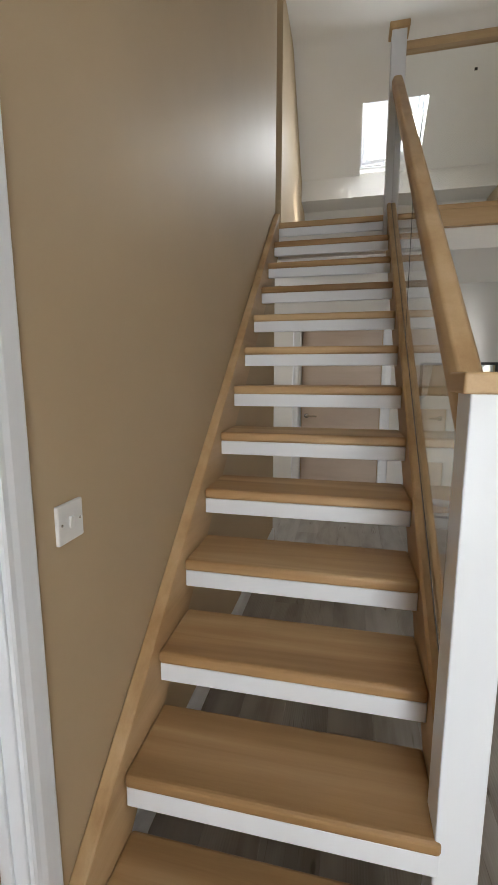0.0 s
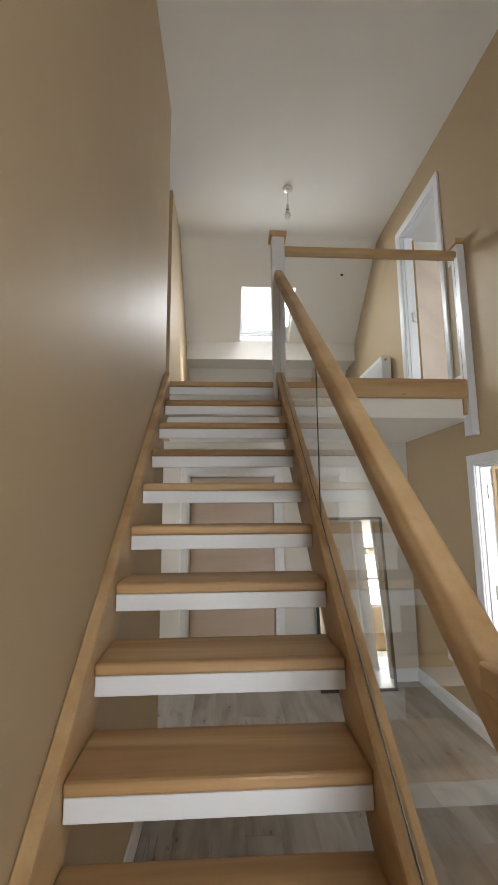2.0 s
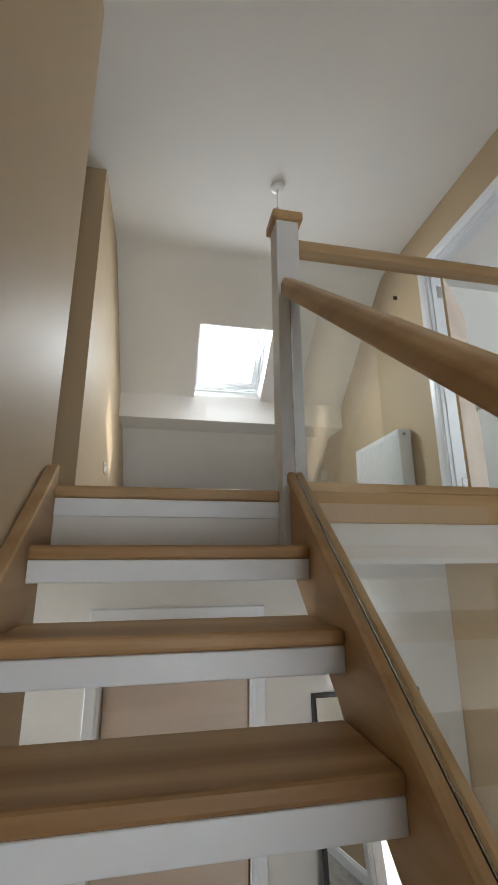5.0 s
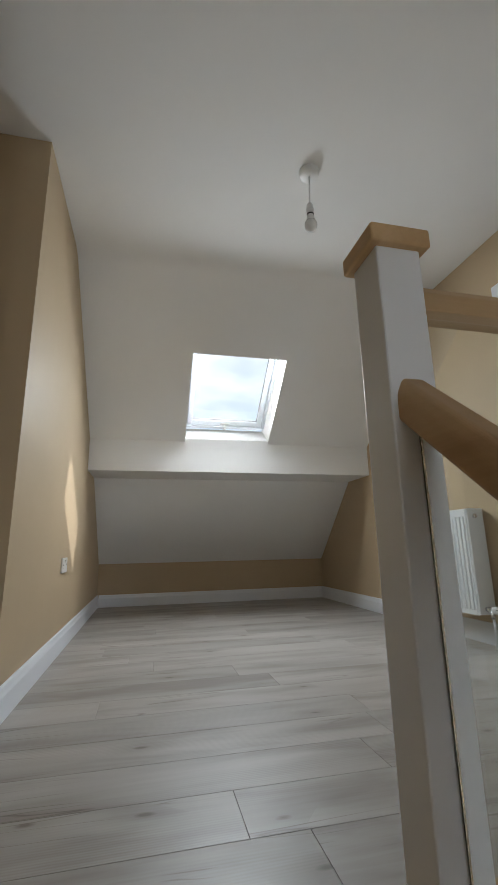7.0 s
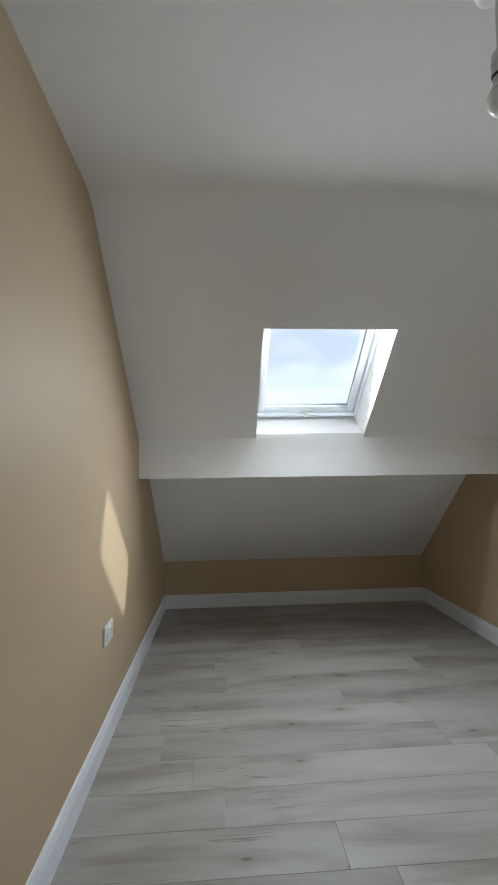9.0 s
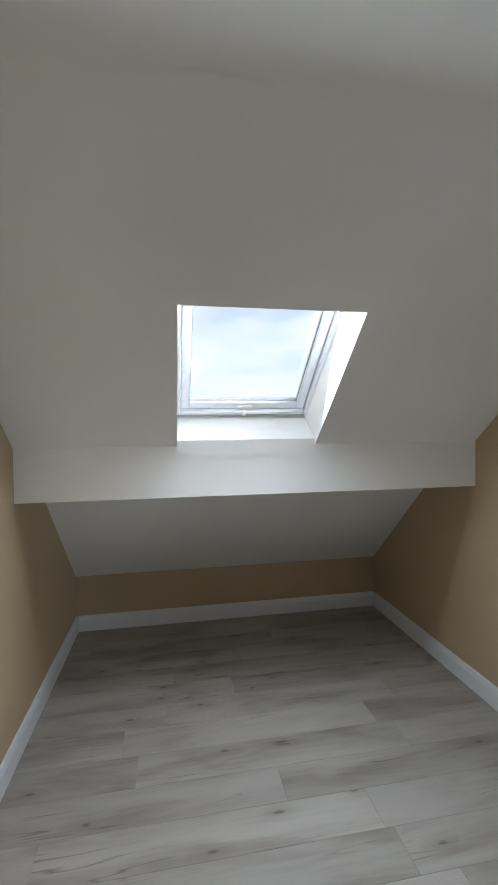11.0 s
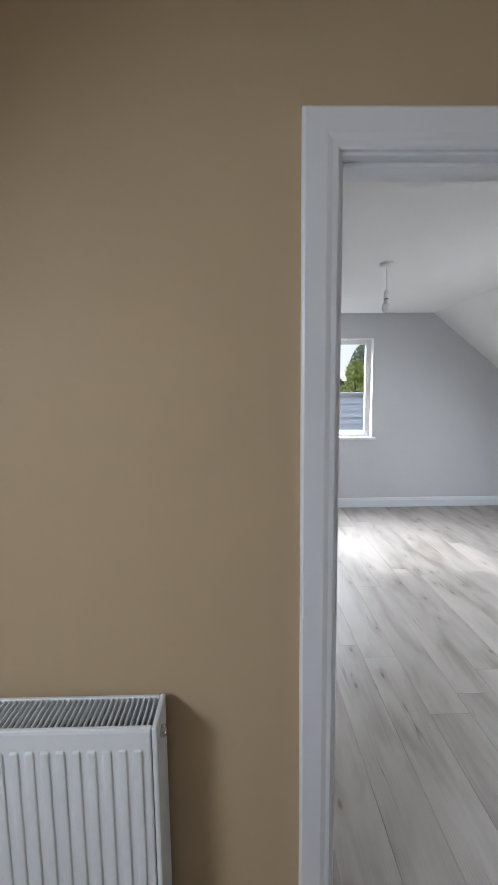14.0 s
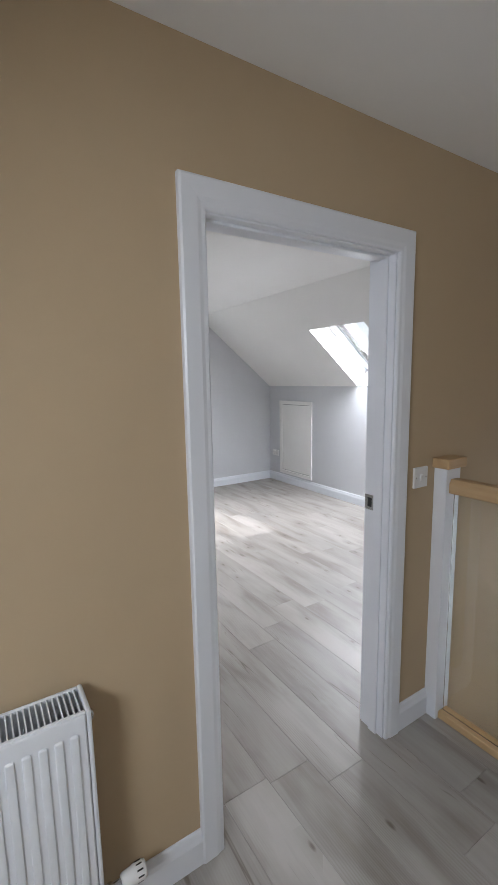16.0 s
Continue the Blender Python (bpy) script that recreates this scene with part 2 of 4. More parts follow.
BLACK = plain("black_frame", (0.015, 0.015, 0.015), 0.4)
CHROME = plain("brushed_chrome", (0.62, 0.62, 0.62), 0.25, 1.0)
FIN = plain("galvanised_fin", (0.45, 0.47, 0.5), 0.35, 0.6)
YELLOW = plain("yellow_sponge", (0.62, 0.42, 0.03), 0.9)
GLASS = glass("clear_glass")
PANE = glass("window_glass", (0.99, 1.0, 1.0))
GLASS_EDGE = plain("polished_glass_edge", (0.02, 0.035, 0.03), 0.12)
MIRROR = plain("mirror_silver", (0.86, 0.88, 0.87), 0.01, 1.0)
SEAL = plain("black_seal", (0.02, 0.02, 0.02), 0.5)


# ---- building helpers ----
def box(bm, lo, hi, bevel=0.0, steps=1):
    made = bmesh.ops.create_cube(bm, size=1.0)["verts"]
    for v in made:
        for i in range(3):
            v.co[i] = lo[i] + (v.co[i] + 0.5) * (hi[i] - lo[i])
    if bevel:
        edges = {e for v in made for e in v.link_edges}
        bmesh.ops.bevel(bm, geom=list(edges), offset=bevel, segments=steps, profile=0.5, affect="EDGES")
    return bm


def prism(bm, outline, axis, a, b, bevel=0.0, steps=2):
    """An outline of pairs in the two other axes (in xyz order), drawn out along axis from a to b."""
    k = "xyz".index(axis)

    def place(p, d):
        c = list(p)
        c.insert(k, d)
        return c
    low = [bm.verts.new(place(p, a)) for p in outline]
    high = [bm.verts.new(place(p, b)) for p in outline]
    n = len(outline)
    faces = [bm.faces.new(low), bm.faces.new(high)]
    faces += [bm.faces.new((low[i], low[(i + 1) % n], high[(i + 1) % n], high[i])) for i in range(n)]
    bmesh.ops.recalc_face_normals(bm, faces=faces)
    if bevel:
        edges = list({e for f in faces for e in f.edges})
        bmesh.ops.bevel(bm, geom=edges, offset=bevel, segments=steps, profile=0.5, affect="EDGES")
    return bm


def turned(bm, profile, steps=24, axis="z", centre=(0, 0, 0)):
    """A turned body from (radius, height) pairs."""
    rings = []
    for r, h in profile:
        ring = []
        for i in range(steps):
            a = 2 * math.pi * i / steps
            p = [r * math.cos(a), r * math.sin(a), h]
            if axis == "y":
                p = [p[0], p[2], p[1]]
            if axis == "x":
                p = [p[2], p[0], p[1]]
            ring.append(bm.verts.new([p[j] + centre[j] for j in range(3)]))
        rings.append(ring)
    faces = []
    for u, v in zip(rings, rings[1:]):
        faces += [bm.faces.new((u[i], u[(i + 1) % steps], v[(i + 1) % steps], v[i])) for i in range(steps)]
    faces += [bm.faces.new(rings[0]), bm.faces.new(rings[-1])]
    bmesh.ops.recalc_face_normals(bm, faces=faces)
    for f in faces[:-2]:
        f.smooth = True
    return bm


def mesh_of(name, bm, material):
    me = bpy.data.meshes.new(name)
    bm.to_mesh(me)
    bm.free()
    me.materials.append(material)
    return me


def part(name, bm, material, parent, label=""):
    ob = new(name, mesh_of(name, bm, material))
    ob.parent = parent
    return tagged(ob, label)


def thing(name, label, category, m=None, group="", kind=""):
    ob = new(name)
    ob.empty_display_size = 0.1
    if m is not None:
        ob.matrix_world = m
    return tagged(ob, label, category, group, kind)


def solid(name, bm, material, label, category="", kind="structure"):
    return tagged(new(name, mesh_of(name, bm, material)), label, category or name.split("_")[0], "", kind)


def boxes(*pairs):
    bm = bmesh.new()
    for lo, hi in pairs:
        box(bm, lo, hi)
    return bm


# ---- plan ----
UP = 2.6                    # landing floor
RISE, GOING = 0.2, 0.236    # steps
XL, XR = 0.045, 0.84        # treads between the strings
XW = 2.352                  # face of the right-hand wall
CEIL = UP + 2.372
KINK_Y, FASCIA_Y, BACK_Y = 1.775, 2.875, 4.143
FASCIA_TOP, FASCIA_LOW, SLOPE_LOW = UP + 1.448, UP + 1.189, UP + 0.423
XS, YS = -0.094, 1.024      # corner of the landing's left-hand wall
SKY1, SKY2, SKY_Y = 0.669, 1.394, 2.252
DOOR_A, DOOR_B, DOOR_H = 0.336, 1.124, 1.973
GB = 1.293                  # ground floor's back wall
LDOOR_A, LDOOR_B, LDOOR_H = -0.72, 0.076, 1.985
RX, KNEE_Y, KNEE_Z, RKINK_Y = 6.669, -2.141, UP + 1.423, -0.983
HALL_Y = -4.9
ROOM2 = 5.6

# ---- walls, floors and ceilings ----
tan_l = "tan satin painted plaster wall beside the open stairs"
solid("wall_stair", boxes(((-0.12, -2.88, 0), (0, 0.1, 5.1)), ((-0.12, HALL_Y, 0), (0, -3.66, 5.1)),
      ((-0.12, -3.66, 2.0), (0, -2.88, 5.1))), TAN, tan_l)
solid("wall_landing", boxes(((-1.7, YS, UP - 0.25), (XS, 4.3, 5.1))), TAN, "tan painted plaster wall of the loft landing")
# the opening from 0.9 to 2.0 holds an unseen, added window
solid("wall_corridor", boxes(((-1.85, -0.1, 0), (-1.7, 0.3, 5.1)), ((-1.85, 1.15, 0), (-1.7, 1.5, 5.1)), ((-1.85, 0.3, 0), (-1.7, 1.15, 0.9)), ((-1.85, 0.3, 2.0), (-1.7, 1.15, 5.1)), ((-1.7, -0.1, 0), (-0.12, 0.1, 5.1))), TAN, "tan painted wall closing the side passage")
solid("wall_back", boxes(((XS, BACK_Y, UP - 0.25), (XW, 4.3, UP + 0.55))), TAN, "low tan painted wall under the sloping ceiling")
bm = boxes(((XW, HALL_Y, 0), (XW + 0.06, LDOOR_A, 5.1)), ((XW, LDOOR_A, LDOOR_H), (XW + 0.06, LDOOR_B, 5.1)),
           ((XW, LDOOR_B, 0), (XW + 0.06, DOOR_A, 5.1)), ((XW, DOOR_A, 0), (XW + 0.06, DOOR_B, UP - 0.0145)),
           ((XW, DOOR_A, UP + DOOR_H), (XW + 0.06, DOOR_B, 5.1)), ((XW, DOOR_B, 0), (XW + 0.06, 4.3, 5.1)))
solid("wall_right", bm, TAN, "tall tan painted wall with two doorways")
bm = boxes(((XW + 0.06, -2.3, UP - 0.25), (XW + 0.12, DOOR_A, 5.1)), ((XW + 0.06, DOOR_A, UP + DOOR_H), (XW + 0.12, DOOR_B, 5.1)),
           ((XW + 0.06, DOOR_B, UP - 0.25), (XW + 0.12, 4.3, 5.1)))
solid("wall_bedroom_west", bm, GREY, "pale grey painted bedroom wall round the doorway")
solid("wall_ground_back", boxes(((-1.7, GB, 0), (0.109, GB + 0.12, 2.36)), ((0.951, GB, 0), (XW, GB + 0.12, 2.36)),
      ((0.109, GB, 1.985), (0.951, GB + 0.12, 2.36))), WHITE_WALL, "white painted hall wall with an oak door")
solid("wall_front", boxes(((-0.12, HALL_Y - 0.12, 0), (0.75, HALL_Y, 3.0)), ((1.75, HALL_Y - 0.12, 0), (XW, HALL_Y, 3.0)),
      ((0.75, HALL_Y - 0.12, 2.1), (1.75, HALL_Y, 3.0))), TAN, "tan painted front wall of the hall")

solid("floor_ground", boxes(((-1.85, HALL_Y - 0.12, -0.3), (ROOM2 + 0.12, GB + 0.12, -0.014))), DARK, "screed under the hall's laminate boards", "floor")
solid("floor_landing", boxes(((-1.7, 0.03, 2.34), (XW - 0.0005, YS, UP - 0.014)), ((XS, YS, 2.34), (XW - 0.0005, BACK_Y, UP - 0.014))), CEILING,
      "white plastered landing slab over the hall", "floor")
solid("floor_bedroom", boxes(((XW + 0.0605, -2.3, 2.36), (RX + 0.12, 4.3, UP - 0.014))), CEILING, "bedroom slab under laminate boards", "floor")
bm = bmesh.new()
box(bm, (-1.85, RKINK_Y, CEIL), (XW, KINK_Y - 0.07, CEIL + 0.12))
HS1, HS2, HSA, HSB = 0.55, 1.45, -2.95, -3.75     # assumed roof window over the foot of the stairs, unseen, added to let light in
HT = (CEIL - 2.4) / (4.12 + RKINK_Y)


def hall_slope(bm, y0, y1, x0, x1):
    z0, z1 = CEIL + (y0 - RKINK_Y) * HT, CEIL + (y1 - RKINK_Y) * HT
    prism(bm, [(y0, z0), (y1, z1), (y1 - 0.1, z1 + 0.13), (y0 - 0.1, z0 + 0.13)], "x", x0, x1)


hall_slope(bm, RKINK_Y, HSA, -0.12, XW)
hall_slope(bm, HSA, HSB, -0.12, HS1)
hall_slope(bm, HSA, HSB, HS2, XW)
hall_slope(bm, HSB, -4.12, -0.12, XW)
box(bm, (-0.12, HALL_Y, 2.4), (XW, -4.12, 2.55))
solid("ceiling_stairwell", bm, CEILING, "white painted ceiling over stairs and landing", "ceiling")
RUN, DROP = FASCIA_Y - KINK_Y, CEIL - FASCIA_TOP
LEN = math.hypot(RUN, DROP)
SL, NO = Vector((0, RUN / LEN, -DROP / LEN)), Vector((0, DROP / LEN, RUN / LEN))


def slope_piece(bm, y0, y1, x0, x1, thick=0.26):
    a = Vector((0, y0, CEIL - (y0 - KINK_Y) * DROP / RUN))
    b = Vector((0, y1, CEIL - (y1 - KINK_Y) * DROP / RUN))
    c, d = b + NO * thick, a + NO * thick
    prism(bm, [(p.y, p.z) for p in (a, b, c, d)], "x", x0, x1)


bm = bmesh.new()
FOLD = KINK_Y + 0.07 * SL.y
slope_piece(bm, FOLD, FASCIA_Y, XS, SKY1)
slope_piece(bm, FOLD, FASCIA_Y, SKY2, XW)
slope_piece(bm, FOLD, SKY_Y, SKY1, SKY2)
solid("ceiling_slope", bm, CEILING, "white sloping loft ceiling with a roof window", "ceiling")
fold_a, fold_k, fold_b = Vector((0, KINK_Y - 0.07, CEIL)), Vector((0, KINK_Y, CEIL)), Vector((0, KINK_Y, CEIL)) + SL * 0.07
curve = [fold_a * (1 - u) ** 2 + fold_k * 2 * u * (1 - u) + fold_b * u * u for u in (i / 12 for i in range(13))]
bm = prism(bmesh.new(), [(p.y, p.z) for p in curve + [fold_b + NO * 0.2, fold_a + Vector((0, 0, 0.2))]], "x", XS, XW)
solid("ceiling_fold", bm, CEILING, "rounded plaster fold between flat and sloping ceiling", "ceiling")
bm = bmesh.new()
prism(bm, [(FASCIA_Y, FASCIA_LOW), (FASCIA_Y, FASCIA_TOP), (FASCIA_Y + 0.17, FASCIA_TOP + 0.2), (3.4, FASCIA_TOP - 0.1), (3.303, FASCIA_LOW)], "x", XS, SKY1)
prism(bm, [(FASCIA_Y, FASCIA_LOW), (FASCIA_Y, FASCIA_TOP), (FASCIA_Y + 0.17, FASCIA_TOP + 0.2), (3.4, FASCIA_TOP - 0.1), (3.303, FASCIA_LOW)], "x", SKY2, XW)
prism(bm, [(FASCIA_Y, FASCIA_LOW), (FASCIA_Y, FASCIA_TOP + 0.028), (FASCIA_Y + 0.09, FASCIA_TOP + 0.085), (FASCIA_Y + 0.2, FASCIA_TOP + 0.17), (3.4, FASCIA_TOP - 0.1), (3.303, FASCIA_LOW)], "x", SKY1, SKY2)
prism(bm, [(3.303, FASCIA_LOW), (BACK_Y, SLOPE_LOW), (BACK_Y + 0.1, SLOPE_LOW), (BACK_Y + 0.1, SLOPE_LOW + 0.3), (3.5, FASCIA_TOP)], "x", XS, XW)
solid("ceiling_eaves", bm, CEILING, "white boxed beam and low sloping eaves ceiling", "ceiling")

# bedroom shell
WIN_A, WIN_B, WIN_LO, WIN_HI = -0.270, 1.1, UP + 0.882, UP + 2.08
bm = boxes(((RX, -2.3, UP - 0.25), (RX + 0.25, WIN_A, 5.1)), ((RX, WIN_B, UP - 0.25), (RX + 0.25, 4.3, 5.1)),
           ((RX, WIN_A, UP - 0.25), (RX + 0.25, WIN_B, WIN_LO)), ((RX, WIN_A, WIN_HI), (RX + 0.25, WIN_B, 5.1)))
solid("wall_bedroom_east", bm, GREY, "pale grey painted gable wall with a window")
solid("wall_bedroom_knee", boxes(((XW + 0.12, KNEE_Y - 0.12, UP - 0.25), (RX, KNEE_Y, KNEE_Z))), GREY, "pale grey knee wall with an access hatch")
solid("wall_bedroom_north", boxes(((XW + 0.12, BACK_Y, UP - 0.25), (RX, 4.3, UP + 0.6))), GREY, "pale grey low wall under the bedroom slope")
bm = bmesh.new()
box(bm, (XW + 0.12, RKINK_Y, CEIL), (RX, KINK_Y, CEIL + 0.12))
prism(bm, [(KINK_Y, CEIL), (BACK_Y, UP + 0.423), (BACK_Y + 0.1, UP + 0.6), (KINK_Y, CEIL + 0.25)], "x", XW + 0.12, RX)
RS1, RS2, RSY = 4.12, 4.88, -1.40
RT = (CEIL - KNEE_Z) / (RKINK_Y - KNEE_Y)


def bed_slope(bm, y0, y1, x0, x1):
    z0, z1 = CEIL - (RKINK_Y - y0) * RT, CEIL - (RKINK_Y - y1) * RT
    prism(bm, [(y0, z0), (y1, z1), (y1 - 0.16, z1 + 0.2), (y0 - 0.16, z0 + 0.2)], "x", x0, x1)


bed_slope(bm, RKINK_Y, KNEE_Y, XW + 0.12, RS1)
bed_slope(bm, RKINK_Y, KNEE_Y, RS2, RX)
bed_slope(bm, RKINK_Y, RSY, RS1, RS2)
solid("ceiling_bedroom", bm, CEILING, "white bedroom ceiling with sloping sides", "ceiling")

# room beside the hall, seen through its doorway and in the mirror
SW1, SW2, SW_LO, SW_HI = 3.75, 4.95, 0.9, 2.15      # side room window
bm = boxes(((ROOM2, HALL_Y - 0.1, 0), (ROOM2 + 0.12, GB + 0.1, 2.4)), ((XW + 0.06, GB, 0), (ROOM2, GB + 0.1, 2.4)),
           ((XW + 0.06, HALL_Y - 0.1, 0), (SW1, HALL_Y, 2.4)), ((SW2, HALL_Y - 0.1, 0), (ROOM2, HALL_Y, 2.4)),
           ((SW1, HALL_Y - 0.1, 0), (SW2, HALL_Y, SW_LO)), ((SW1, HALL_Y - 0.1, SW_HI), (SW2, HALL_Y, 2.4)))
solid("wall_side_room", bm, TAN, "pale tan walls of the room beside the hall")
solid("ceiling_side_room", boxes(((XW + 0.06, HALL_Y - 0.1, 2.26), (ROOM2 + 0.12, GB + 0.1, 2.355))), CEILING, "white ceiling of the side room", "ceiling")

# ---- daylight in the openings ----
sky_mid = Vector(((SKY1 + SKY2) / 2, KINK_Y, CEIL)) + SL * 1.04
lamp_at = sky_mid + NO * 0.12
window_light("skylight_landing", lamp_at, lamp_at + Vector((0, -1, -0.55)), 0.66, 0.36, 27, (0.89, 0.95, 1.0))
bed_out = Vector((0, -RT, 1)).normalized()
bed_mid = Vector(((RS1 + RS2) / 2, -1.77, CEIL - (RKINK_Y + 1.77) * RT)) + bed_out * 0.19
window_light("skylight_bedroom", bed_mid, bed_mid - bed_out, RS2 - RS1 - 0.08, 0.6, 58)
window_light("daylight_bedroom", (RX + 1.1, 0.4, 5.5), (RX, 0.4, 4.0), 2.4, 1.4, 360)
hall_mid = Vector((1.0, (HSA + HSB) / 2, CEIL + ((HSA + HSB) / 2 - RKINK_Y) * HT))
hall_out = Vector((0, -HT, 1)).normalized()
# weak fill from above the stair foot; its roof window is assumed and unseen
window_light("fill_light_stairs", hall_mid + hall_out * 0.28, hall_mid + hall_out * 0.28 + Vector((0, 1, -0.75)), 0.85, 1.0, 5)
# daylight from behind the camera; the door it comes through is assumed
window_light("daylight_hall", (1.25, HALL_Y - 0.2, 1.15), (1.25, HALL_Y + 1, 1.2), 1.0, 1.9, 30)
# fill for the hall's far end, through an assumed window out of view
window_light("fill_light_passage", (-1.95, 0.72, 1.45), (-1, 0.72, 1.4), 0.85, 1.1, 13)
window_light("daylight_side_room", ((SW1 + SW2) / 2, HALL_Y - 0.2, 1.55), ((SW1 + SW2) / 2, HALL_Y + 1, 1.35), 1.15, 1.15, 230)


# ---- doorways ----
def architrave(bm, w, h, wide, y, out):
    """Mitred moulding round an opening 0..w, 0..h, standing out from the wall's face at y towards out (-1 or 1)."""
    d = [(-0.004, 0.0), (-0.004, 0.009), (0.001, 0.013), (0.012, 0.014), (0.024, 0.018), (wide - 0.006, 0.020), (wide, 0.016), (wide, 0.0)]
    n = len(d)
    loops = []
    for corner in range(4):
        ring = []
        for u, o in d:
            x = -u if corner < 2 else w + u
            z = 0.0 if corner in (0, 3) else h + u
            ring.append(bm.verts.new((x, y + out * o, z)))
        loops.append(ring)
    faces = []
    for a, b in zip(loops, loops[1:]):
        faces += [bm.faces.new((a[i], a[(i + 1) % n], b[(i + 1) % n], b[i])) for i in range(n)]
    faces += [bm.faces.new(loops[0]), bm.faces.new(loops[-1])]
    bmesh.ops.recalc_face_normals(bm, faces=faces)
    return bm


def doorway(name, label, m, w, h, depth, wide=0.075, stop_at=0.030):
    """Lining, stops and mouldings. Local x runs along the wall, y through it."""
    root = thing(name, label, "door frame", m, kind="structure")
    t = 0.010
    for nm, lo, hi in (("jamb", (0, 0.001, 0), (t, depth - 0.001, h)), ("jamb", (w - t, 0.001, 0), (w, depth - 0.001, h)), ("head", (t, 0.001, h - t), (w - t, depth - 0.001, h))):
        part(nm, box(bmesh.new(), lo, hi, 0.0015), GLOSS, root)
    s = 0.010
    for lo, hi in (((t, stop_at, 0), (t + s, stop_at + 0.042, h - t)), ((w - t - s, stop_at, 0), (w - t, stop_at + 0.042, h - t)), ((t + s, stop_at, h - t - s), (w - t - s, stop_at + 0.042, h - t))):
        part("door_stop", box(bmesh.new(), lo, hi, 0.002), GLOSS, root)
    part("architrave", architrave(bmesh.new(), w, h, wide, 0.0, -1), GLOSS, root)
    part("architrave", architrave(bmesh.new(), w, h, wide, depth, 1), GLOSS, root)
    return root


def lever(parent, x, y, z, side, way):
    """Round rose and bent lever on a leaf's face at y."""
    bm = bmesh.new()
    turned(bm, [(0.0, 0), (0.026, 0.0), (0.026, 0.008), (0.011, 0.010), (0.010, 0.045), (0.0, 0.045)], 20, "y")
    for v in bm.verts:
        v.co.y *= side
    box(bm, (min(0, way * 0.12), side * 0.045 - 0.009, -0.009), (max(0, way * 0.12), side * 0.045 + 0.009, 0.009), 0.007, 2)
    bmesh.ops.translate(bm, verts=bm.verts, vec=(x, y, z))
    bmesh.ops.recalc_face_normals(bm, faces=bm.faces)
    return part("door_handle", bm, CHROME, parent, "chrome lever handle")


def leaf(name, label, m, w, h, thick=0.04, way=-1, at=None):
    root = thing(name, label, "door", m)
    part("door_panel", box(bmesh.new(), (0.006, 0, 0.006), (w - 0.006, thick, h), 0.001), PALE_OAK, root)
    for a in (0.0, w - 0.006):
        part("edge_lipping", box(bmesh.new(), (a, 0.001, 0.006), (a + 0.006, thick - 0.001, h - 0.001), 0.001), OAK_Z, root, "oak edge lipping")
    hx = at if at is not None else w - 0.06
    lever(root, hx, 0.0, 1.0, -1, way)
    lever(root, hx, thick, 1.0, 1, way)
    return root


def hinge(parent, x, y, z):
    bm = box(bmesh.new(), (x - 0.002, y - 0.02, z - 0.05), (x + 0.002, y + 0.02, z + 0.05))
    turned(bm, [(0.0, -0.05), (0.006, -0.05), (0.006, 0.05), (0.0, 0.05)], 10, "z", (x, y - 0.02, z))
    return part("hinge", bm, CHROME, parent, "steel butt hinge")


WALL_D = 0.12
# wall faces -x: local x runs towards -y, local y towards +x
into_right = lambda y, z: Matrix.Translation((XW, y, z)) @ Matrix(((0, 1, 0, 0), (-1, 0, 0, 0), (0, 0, 1, 0), (0, 0, 0, 1)))
d1 = doorway("door_1", "white painted frame of the open bedroom doorway", into_right(DOOR_B, UP), DOOR_B - DOOR_A, DOOR_H, WALL_D)
for z in (0.25, 1.05, 1.78):
    hinge(d1, 0.012, 0.1, z)
strike = box(bmesh.new(), (0.7755, 0.078, 0.985), (0.7785, 0.122, 1.048), 0.0008)
part("strike_plate", strike, CHROME, d1, "steel strike plate with a dark slot")
part("strike_slot", box(bmesh.new(), (0.7745, 0.086, 0.998), (0.7758, 0.106, 1.036)), DARK, d1, "dark latch slot")
d2 = doorway("door_2", "white painted frame of the hall side doorway", into_right(LDOOR_B, 0), LDOOR_B - LDOOR_A, LDOOR_H, WALL_D)
for z in (0.25, 1.05, 1.78):
    hinge(d2, 0.012, 0.1, z)
d3 = doorway("door_3", "white painted frame of the closed oak hall door", pose(0.109 - 0.010, GB, 0), 0.842 + 0.020, 1.985 + 0.010, WALL_D, 0.085, 0.06)
leaf("oak_hall_door", "closed pale oak veneer door with chrome lever", pose(0.111, GB + 0.016, 0), 0.838, 1.98, 0.04, 1, 0.06)
# wall faces +x: local x runs towards +y, local y towards -x
d4 = doorway("door_4", "white painted frame of the door beside the stairs", Matrix.Translation((0, -3.66, 0)) @ Matrix(((0, -1, 0, 0), (1, 0, 0, 0), (0, 0, 1, 0), (0, 0, 0, 1))), 0.78, 2.0, WALL_D, 0.068)
leaf("oak_side_door", "closed pale oak veneer door beside the stairs", pose(-0.05, -3.636, 0, 0, 0, 90), 0.732, 1.972)
leaf("oak_bedroom_door", "pale oak veneer bedroom door standing wide open", pose(XW + 0.15, DOOR_B - 0.008, UP, 0, 0, 41), 0.74, 1.945, 0.04)
leaf("oak_room_door", "pale oak veneer door open into the side room", pose(XW + 0.135, LDOOR_B - 0.07, 0, 0, 0, -8), 0.74, 1.95, 0.04)
# unseen glazed door, added as the opening for the hall's daylight
fd = thing("assumed_front_door", "assumed white front door with a large frosted glass pane, out of view", "door", pose(0.75, HALL_Y - 0.1, 0))
